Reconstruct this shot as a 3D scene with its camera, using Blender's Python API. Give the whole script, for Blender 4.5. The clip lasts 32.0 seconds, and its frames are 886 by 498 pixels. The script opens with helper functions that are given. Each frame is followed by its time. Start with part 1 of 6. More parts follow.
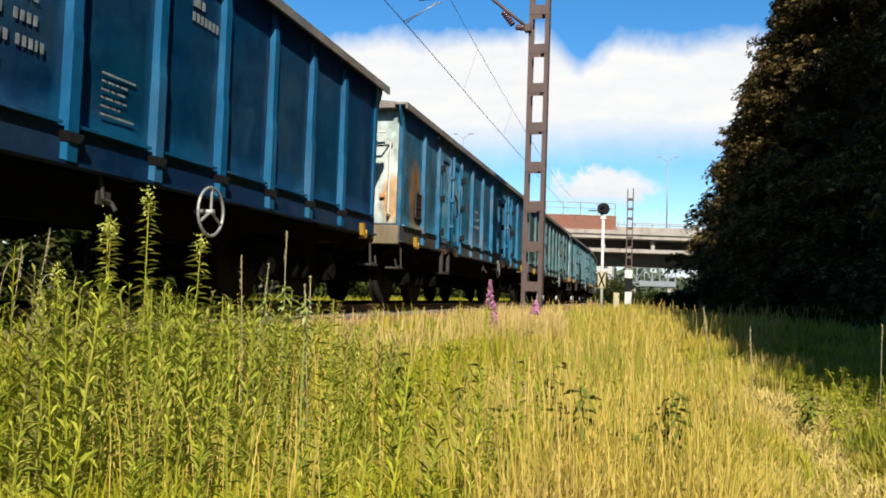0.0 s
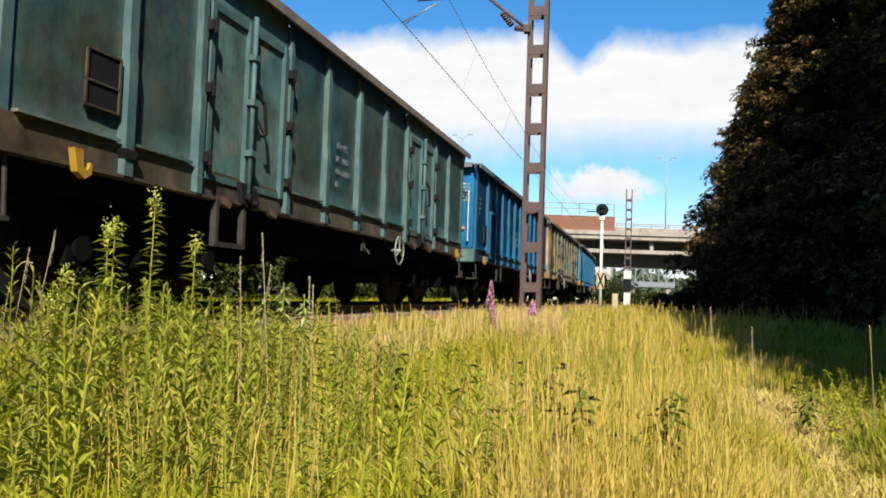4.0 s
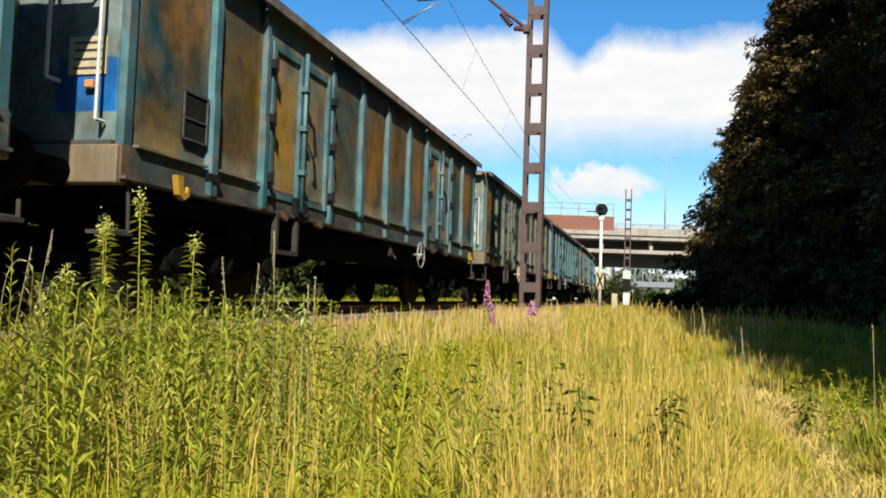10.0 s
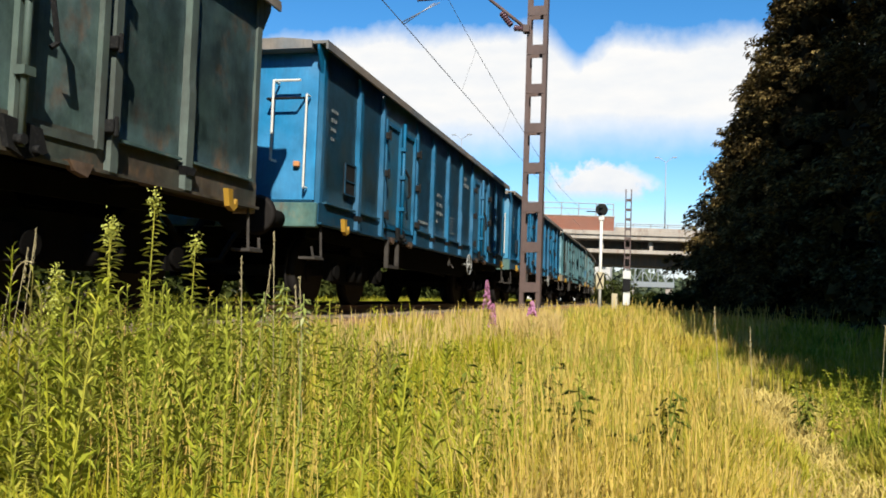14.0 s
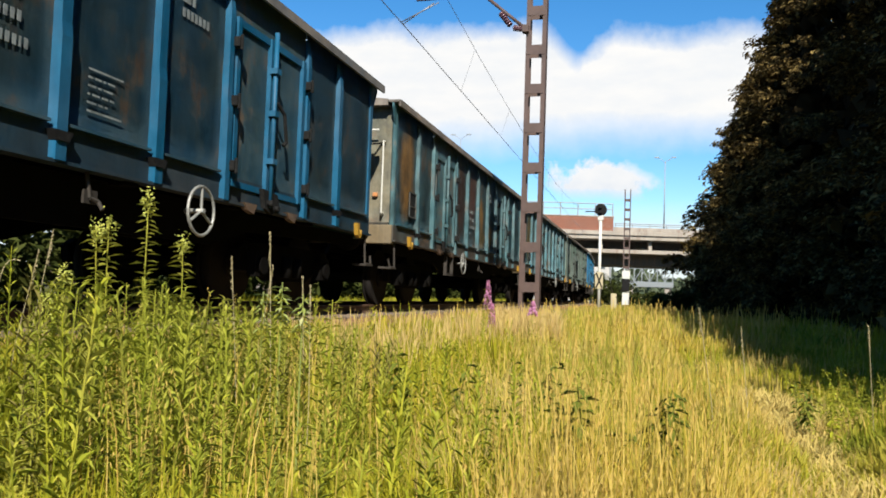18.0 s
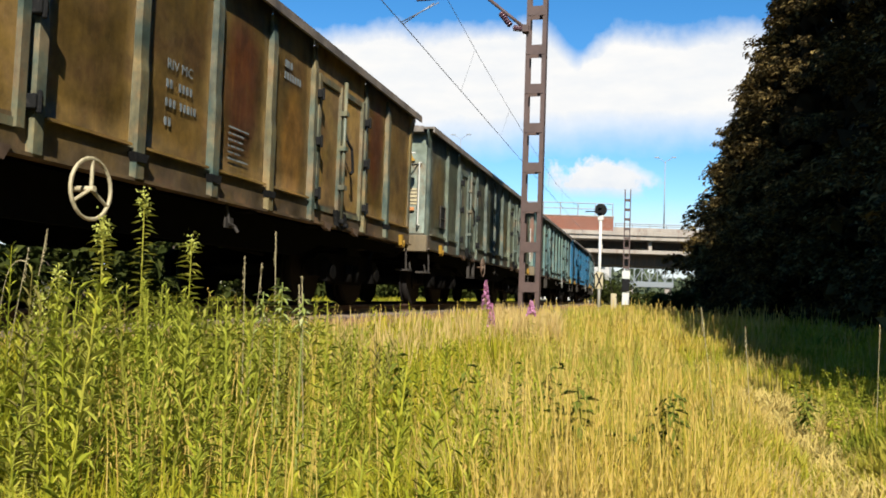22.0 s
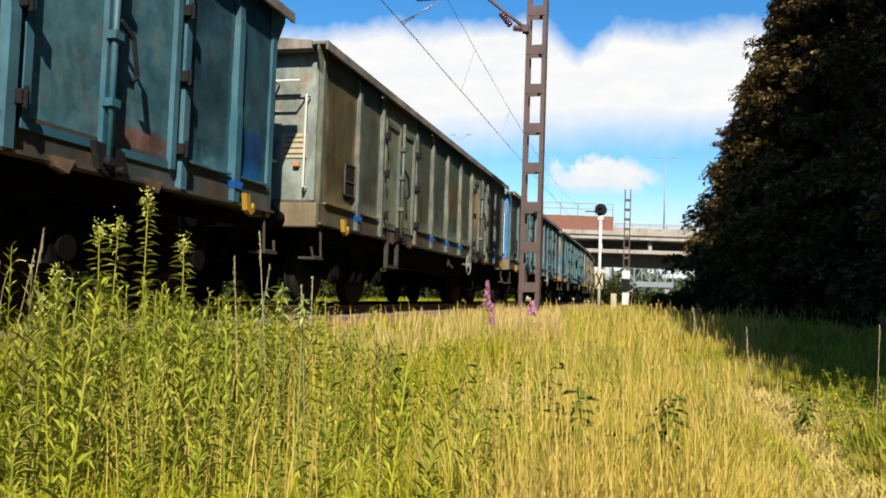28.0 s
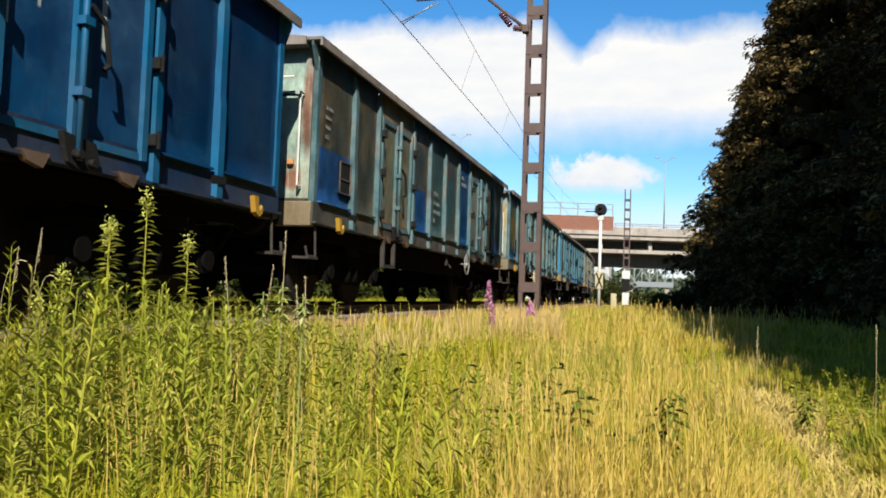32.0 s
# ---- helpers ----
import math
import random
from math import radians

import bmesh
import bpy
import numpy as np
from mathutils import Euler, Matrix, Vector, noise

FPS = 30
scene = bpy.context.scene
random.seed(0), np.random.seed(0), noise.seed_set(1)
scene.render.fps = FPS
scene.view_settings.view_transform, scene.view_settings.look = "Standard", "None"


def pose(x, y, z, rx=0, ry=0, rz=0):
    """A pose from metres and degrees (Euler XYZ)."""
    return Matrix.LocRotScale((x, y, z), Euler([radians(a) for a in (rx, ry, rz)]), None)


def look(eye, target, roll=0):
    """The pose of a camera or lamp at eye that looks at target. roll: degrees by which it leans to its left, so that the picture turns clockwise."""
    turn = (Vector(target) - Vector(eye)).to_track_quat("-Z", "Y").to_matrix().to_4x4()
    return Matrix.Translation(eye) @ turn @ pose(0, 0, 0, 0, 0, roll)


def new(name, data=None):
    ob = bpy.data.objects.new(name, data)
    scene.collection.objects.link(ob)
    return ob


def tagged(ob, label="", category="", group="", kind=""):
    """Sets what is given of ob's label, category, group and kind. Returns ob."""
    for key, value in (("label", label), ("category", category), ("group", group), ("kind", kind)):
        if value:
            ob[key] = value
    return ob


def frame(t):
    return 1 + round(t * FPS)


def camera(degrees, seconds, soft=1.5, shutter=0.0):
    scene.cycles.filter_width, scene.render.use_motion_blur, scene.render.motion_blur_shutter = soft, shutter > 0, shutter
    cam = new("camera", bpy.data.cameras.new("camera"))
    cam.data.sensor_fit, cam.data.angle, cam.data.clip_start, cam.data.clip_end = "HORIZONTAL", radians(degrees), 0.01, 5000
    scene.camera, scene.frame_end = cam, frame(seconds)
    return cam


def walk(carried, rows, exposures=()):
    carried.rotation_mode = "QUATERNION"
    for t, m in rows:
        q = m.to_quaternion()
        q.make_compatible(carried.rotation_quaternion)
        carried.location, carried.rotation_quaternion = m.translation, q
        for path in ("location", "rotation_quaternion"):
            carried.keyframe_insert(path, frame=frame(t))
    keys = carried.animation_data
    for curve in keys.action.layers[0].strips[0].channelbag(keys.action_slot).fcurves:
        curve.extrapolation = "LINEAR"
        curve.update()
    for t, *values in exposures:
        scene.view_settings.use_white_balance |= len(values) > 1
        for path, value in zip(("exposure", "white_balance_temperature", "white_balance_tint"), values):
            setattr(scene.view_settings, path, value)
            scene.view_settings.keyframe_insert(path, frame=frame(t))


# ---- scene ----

# ------------------------------------------------------------------ camera
EYE = Vector((0.0, 0.0, 0.221))


def aim(turn, tilt):
    a, b = radians(14.268 + turn), radians(3.105 + tilt)
    way = Vector((math.cos(b) * math.cos(a), math.cos(b) * math.sin(a), math.sin(b)))
    return look(EYE, EYE + way * 10, 2.018)


cam = camera(56.44, 32.0, soft=1.8)
walk(cam, [(0.0, aim(0.118, -0.055)), (1.4, aim(0.118, -0.055)), (2.2, aim(0.06, -0.015)), (3.5, aim(0.05, 0.0)),
           (5.5, aim(0, 0)), (16.4, aim(0, 0)), (18.0, aim(-0.055, 0)), (32.0, aim(-0.055, 0))],
     exposures=[(0.0, 1.0), (32.0, 1.0)])

# ------------------------------------------------------------------ world, sun
SUN_SIDE, SUN_UP = 21.0, 38.5
world = bpy.data.worlds.new("sky")
scene.world = world
world.use_nodes = True
wn = world.node_tree
sky = wn.nodes.new("ShaderNodeTexSky")
sky.sky_type = "NISHITA"
sky.sun_disc = False
sky.sun_elevation = radians(SUN_UP)
sky.sun_rotation = radians(270.0 - SUN_SIDE)
sky.air_density, sky.dust_density, sky.ozone_density = 1.0, 0.1, 3.0
deep = wn.nodes.new("ShaderNodeHueSaturation")
deep.inputs["Saturation"].default_value = 1.35
wn.links.new(sky.outputs[0], deep.inputs["Color"])
wn.links.new(deep.outputs[0], wn.nodes["Background"].inputs[0])
wn.nodes["Background"].inputs[1].default_value = 0.08
sun = new("sun", bpy.data.lights.new("sun", "SUN"))
sun.data.energy = 5.0
sun.data.angle = radians(0.53)
sun.data.color = (1.0, 0.95, 0.84)
sa, se = radians(SUN_SIDE), radians(SUN_UP)
sun_dir = Vector((-math.cos(sa) * math.cos(se), -math.sin(sa) * math.cos(se), math.sin(se)))
sun.matrix_world = look(sun_dir * 100, (0, 0, 0))

# ------------------------------------------------------------------ materials


class Nodes:
    """A small writer for node materials."""

    def __init__(self, name, rough=0.6, metal=0.0):
        self.mat = bpy.data.materials.new(name)
        self.mat.use_nodes = True
        self.tree = self.mat.node_tree
        self.bsdf = self.tree.nodes["Principled BSDF"]
        self.bsdf.inputs["Roughness"].default_value = rough
        self.bsdf.inputs["Metallic"].default_value = metal

    def put(self, sock, value):
        if hasattr(value, "is_linked"):
            self.tree.links.new(value, sock)
        elif isinstance(value, tuple) and len(value) == 3 and sock.type == "RGBA":
            sock.default_value = (*value, 1)
        else:
            sock.default_value = value

    def node(self, kind, ins=None, out=0, **attrs):
        n = self.tree.nodes.new(kind)
        for key, value in attrs.items():
            setattr(n, key, value)
        for key, value in (ins or {}).items():
            self.put(n.inputs[key], value)
        return n.outputs[out]

    def coords(self, scale=(1, 1, 1), shift=(0, 0, 0)):
        tex = self.node("ShaderNodeTexCoord", out=3)
        return self.node("ShaderNodeMapping", {"Vector": tex, "Scale": scale, "Location": shift})

    def noise(self, scale, vec, detail=4.0, rough=0.6):
        return self.node("ShaderNodeTexNoise", {"Scale": scale, "Vector": vec, "Detail": detail, "Roughness": rough})

    def ramp(self, value, lo, hi, a=0.0, b=1.0):
        return self.node("ShaderNodeMapRange", {0: value, 1: lo, 2: hi, 3: a, 4: b})

    def mix(self, fac, a, b):
        n = self.tree.nodes.new("ShaderNodeMix")
        n.data_type = "RGBA"
        self.put(n.inputs[0], fac)
        self.put(n.inputs[6], a)
        self.put(n.inputs[7], b)
        return n.outputs[2]

    def math(self, op, a, b=0.0):
        return self.node("ShaderNodeMath", {0: a, 1: b}, operation=op)

    def island(self):
        return self.node("ShaderNodeNewGeometry", out=8)

    def bump(self, height, strength=0.3, dist=0.01):
        b = self.node("ShaderNodeBump", {"Height": height, "Strength": strength, "Distance": dist})
        self.put(self.bsdf.inputs["Normal"], b)

    def colour(self, value):
        self.put(self.bsdf.inputs["Base Color"], value)
        return self.mat


def plain(name, col, rough=0.6, metal=0.0, vary=0.25, scale=6.0, dirt=(0.05, 0.045, 0.04), gloss=0.4):
    n = Nodes(name, rough, metal)
    n.bsdf.inputs["Specular IOR Level"].default_value = gloss
    v = n.coords()
    a = n.ramp(n.noise(scale, v), 0.35, 0.7)
    c = n.mix(a, col, tuple(x * (1 - vary) for x in col))
    d = n.ramp(n.noise(scale * 7, v), 0.55, 0.75, 0, 0.5)
    n.bump(n.noise(scale * 12, v), 0.25, 0.004)
    return n.colour(n.mix(d, c, dirt))


RUST = (0.14, 0.066, 0.026)


def paint(name, base, second, share=0.4, rust=0.3, seed=0, rough=0.5, soil=0.24, bays=0.0, marks=(), along=0):
    """Weathered wagon paint: two tones, rust blotches, runs, scrapes and, in marks, patches with a place of their own: x, z, half width, half height, colour, crisp or blurred."""
    n = Nodes(name, rough)
    n.bsdf.inputs["Specular IOR Level"].default_value = 0.42 if rust > 0.12 else 0.28
    v = n.coords(shift=(seed * 17.3, seed * 5.1, seed * 3.7))
    tall = n.coords(scale=(5.5, 5.5, 0.35), shift=(seed * 3.1, 0, seed))
    big = n.noise(0.55, v, 3)
    mid = n.noise(2.3, v, 6, 0.65)
    run = n.noise(1.6, tall, 5, 0.7)
    fine = n.noise(26, v, 4, 0.7)
    c = n.mix(n.ramp(big, 0.62 - share * 0.35, 0.78 - share * 0.35), base, second)
    c = n.mix(n.ramp(run, 0.45, 0.75, 0, soil), c, tuple(x * 0.45 + y * 0.5 for x, y in zip(base, (0.07, 0.062, 0.05))))
    if bays:
        own = n.node("ShaderNodeObjectInfo", out=5)
        c = n.mix(n.ramp(own, 0.62, 0.66, 0, bays), c, second)
        c = n.mix(n.ramp(own, 0.3, 0.0, 0, 0.5), c, tuple(0.62 * x for x in base))
    both = n.math("ADD", n.math("MULTIPLY", mid, 0.75), n.math("MULTIPLY", run, 0.25))
    r = n.ramp(both, 0.575 - rust * 0.2, 0.69 - rust * 0.17, 0, 0.62 if rust > 0.12 else 0.12)
    rc = n.mix(n.ramp(n.noise(1.7, n.coords(shift=(seed * 3.3, 5.0, 2.0)), 4), 0.42, 0.58), n.mix(n.ramp(fine, 0.3, 0.7), RUST, (0.21, 0.115, 0.042)), (0.095, 0.046, 0.020))
    c = n.mix(n.ramp(mid, 0.40, 0.62, 0.0, 0.55), c, tuple(1.45 * x + (0.012 if rust > 0.12 else 0.002) for x in second))
    c = n.mix(r, c, rc)
    if marks:
        at = n.tree.nodes.new("ShaderNodeSeparateXYZ")
        n.put(at.inputs[0], n.coords())
        jag = n.math("SUBTRACT", n.noise(4.5, v, 6, 0.7), 0.5)
        wave = n.math("SUBTRACT", n.noise(1.6, v, 4, 0.6), 0.5)
        for x, z, rx, rz, col, crisp in marks:
            much = 0.25 if crisp else 1.5
            shift = n.math("ADD", n.math("MULTIPLY", jag, much * 0.5), n.math("MULTIPLY", wave, much))
            du = n.math("DIVIDE", n.math("ABSOLUTE", n.math("SUBTRACT", at.outputs[along], x)), rx)
            dz = n.math("DIVIDE", n.math("ABSOLUTE", n.math("SUBTRACT", at.outputs[2], z)), rz)
            if crisp:
                far = n.math("ADD", n.math("MAXIMUM", du, dz), shift)
                c = n.mix(n.ramp(far, 1.0, 0.93, 0, 0.93), c, col)
            else:
                far = n.math("ADD", n.math("ADD", n.math("MULTIPLY", du, du), n.math("MULTIPLY", dz, dz)), shift)
                c = n.mix(n.ramp(far, 1.25, 0.35, 0, 0.88), c, col)
    c = n.mix(n.ramp(n.noise(1.3, n.coords(shift=(seed * 2.9, 3.0, seed * 4.1)), 6, 0.7), 0.56, 0.72, 0, min(0.6, 0.15 + rust)), c, tuple(0.4 * x + 0.006 for x in second))
    streak = n.noise(2.6, n.coords(scale=(9.0, 9.0, 0.5), shift=(seed * 1.7, 0, seed * 2.3)), 4, 0.65)
    c = n.mix(n.ramp(streak, 0.54, 0.74, 0, 0.22), c, tuple(1.6 * x + (0.02 if rust > 0.12 else 0.003) for x in base))
    c = n.mix(n.ramp(streak, 0.42, 0.28, 0, 0.3), c, tuple(0.45 * x for x in base))
    c = n.mix(n.ramp(fine, 0.63, 0.74, 0, 0.2 if rust > 0.12 else 0.05), c, (0.20, 0.20, 0.18))
    worn = n.noise(3.1, n.coords(scale=(1.0, 1.0, 0.75), shift=(seed * 6.1, 1.0, seed * 1.3)), 7, 0.72)
    deep_ = 0.75 if rust > 0.15 else 0.3
    c = n.node("ShaderNodeHueSaturation", {"Color": c, "Value": n.ramp(worn, 0.36, 0.64, 1.0 - 0.58 * deep_, 1.0 + 0.52 * deep_), "Saturation": n.ramp(big, 0.35, 0.65, 0.9, 1.12)})
    n.put(n.bsdf.inputs["Roughness"], n.ramp(mid, 0.3, 0.7, rough - 0.12, rough + 0.2))
    n.bump(n.math("ADD", n.noise(3.0, v, 3), n.math("MULTIPLY", fine, 0.25)), 0.45, 0.012)
    return n.colour(c)


def leafy(name, cols, rough=0.5, through_light=0.35, scale=0.5, gloss=0.35, patches=()):
    """Leaves or blades that each take their own tone and let some light through."""
    n = Nodes(name, rough)
    r = n.tree.nodes.new("ShaderNodeValToRGB")
    r.color_ramp.interpolation = "LINEAR"
    while len(r.color_ramp.elements) < len(cols):
        r.color_ramp.elements.new(0.5)
    for i, c in enumerate(cols):
        r.color_ramp.elements[i].position = i / max(1, len(cols) - 1)
        r.color_ramp.elements[i].color = (*c, 1)
    n.put(r.inputs[0], n.island())
    v = n.coords()
    c = n.mix(n.ramp(n.noise(scale, v, 3), 0.35, 0.7, 0, 0.5), r.outputs[0], tuple(0.75 * x for x in cols[len(cols) // 2]))
    for i, (size, col, share) in enumerate(patches):
        c = n.mix(n.ramp(n.noise(size, n.coords(shift=(7.0 * i + 3.0, 1.0, 0)), 3), 0.62 - 0.2 * share, 0.72 - 0.2 * share, 0, 0.75), c, col)
    n.colour(c)
    n.bsdf.inputs["Specular IOR Level"].default_value = gloss
    tr = n.tree.nodes.new("ShaderNodeBsdfTranslucent")
    n.put(tr.inputs[0], c)
    ms = n.tree.nodes.new("ShaderNodeMixShader")
    ms.inputs[0].default_value = through_light
    n.tree.links.new(n.bsdf.outputs[0], ms.inputs[1])
    n.tree.links.new(tr.outputs[0], ms.inputs[2])
    n.tree.links.new(ms.outputs[0], n.tree.nodes["Material Output"].inputs[0])
    return n.mat


def ground_material():
    n = Nodes("soil_and_thatch", 0.9)
    v = n.coords()
    a = n.noise(0.35, v, 4)
    b = n.noise(9, v, 6, 0.7)
    f = n.noise(70, v, 4, 0.7)
    c = n.mix(n.ramp(a, 0.35, 0.65), (0.085, 0.068, 0.028), (0.055, 0.065, 0.02))
    c = n.mix(n.ramp(b, 0.4, 0.7), c, (0.15, 0.115, 0.05))
    c = n.mix(n.ramp(f, 0.45, 0.7, 0, 0.6), c, (0.05, 0.042, 0.02))
    n.bump(n.math("ADD", b, n.math("MULTIPLY", f, 0.5)), 0.8, 0.05)
    return n.colour(c)


def ballast_material():
    n = Nodes("ballast_stone", 0.9)
    n.bsdf.inputs["Specular IOR Level"].default_value = 0.1
    v = n.coords()
    cells = n.node("ShaderNodeTexVoronoi", {"Scale": 22.0, "Vector": v}, out=1)
    k = n.node("ShaderNodeSeparateColor", {0: cells})
    c = n.mix(k, (0.19, 0.105, 0.05), (0.31, 0.20, 0.10))
    c = n.mix(n.ramp(n.noise(1.2, v), 0.4, 0.7, 0, 0.7), c, (0.17, 0.09, 0.05))
    d = n.node("ShaderNodeTexVoronoi", {"Scale": 22.0, "Vector": v}, out=0)
    n.bump(d, 0.9, -0.03)
    return n.colour(c)


def concrete_material(name, col):
    n = Nodes(name, 0.85)
    v = n.coords()
    c = n.mix(n.ramp(n.noise(0.6, v, 5), 0.35, 0.7), col, tuple(x * 0.72 for x in col))
    st = n.noise(1.2, n.coords(scale=(1.5, 1.5, 0.12)), 4)
    c = n.mix(n.ramp(st, 0.5, 0.72, 0, 0.7), c, (0.16, 0.10, 0.07))
    n.bump(n.noise(14, v, 5), 0.3, 0.02)
    return n.colour(c)


def brick_material():
    n = Nodes("red_brick", 0.85)
    v = n.coords(scale=(1, 1, 1))
    sw = n.node("ShaderNodeMapping", {"Vector": v, "Rotation": (radians(90), 0, radians(90))})
    b = n.node("ShaderNodeTexBrick", {"Vector": sw, "Color1": (0.13, 0.04, 0.022), "Color2": (0.18, 0.062, 0.032),
                                      "Mortar": (0.3, 0.26, 0.22), "Scale": 4.0, "Mortar Size": 0.015})
    c = n.mix(n.ramp(n.noise(0.7, v), 0.45, 0.7, 0, 0.6), b, (0.13, 0.06, 0.04))
    return n.colour(c)


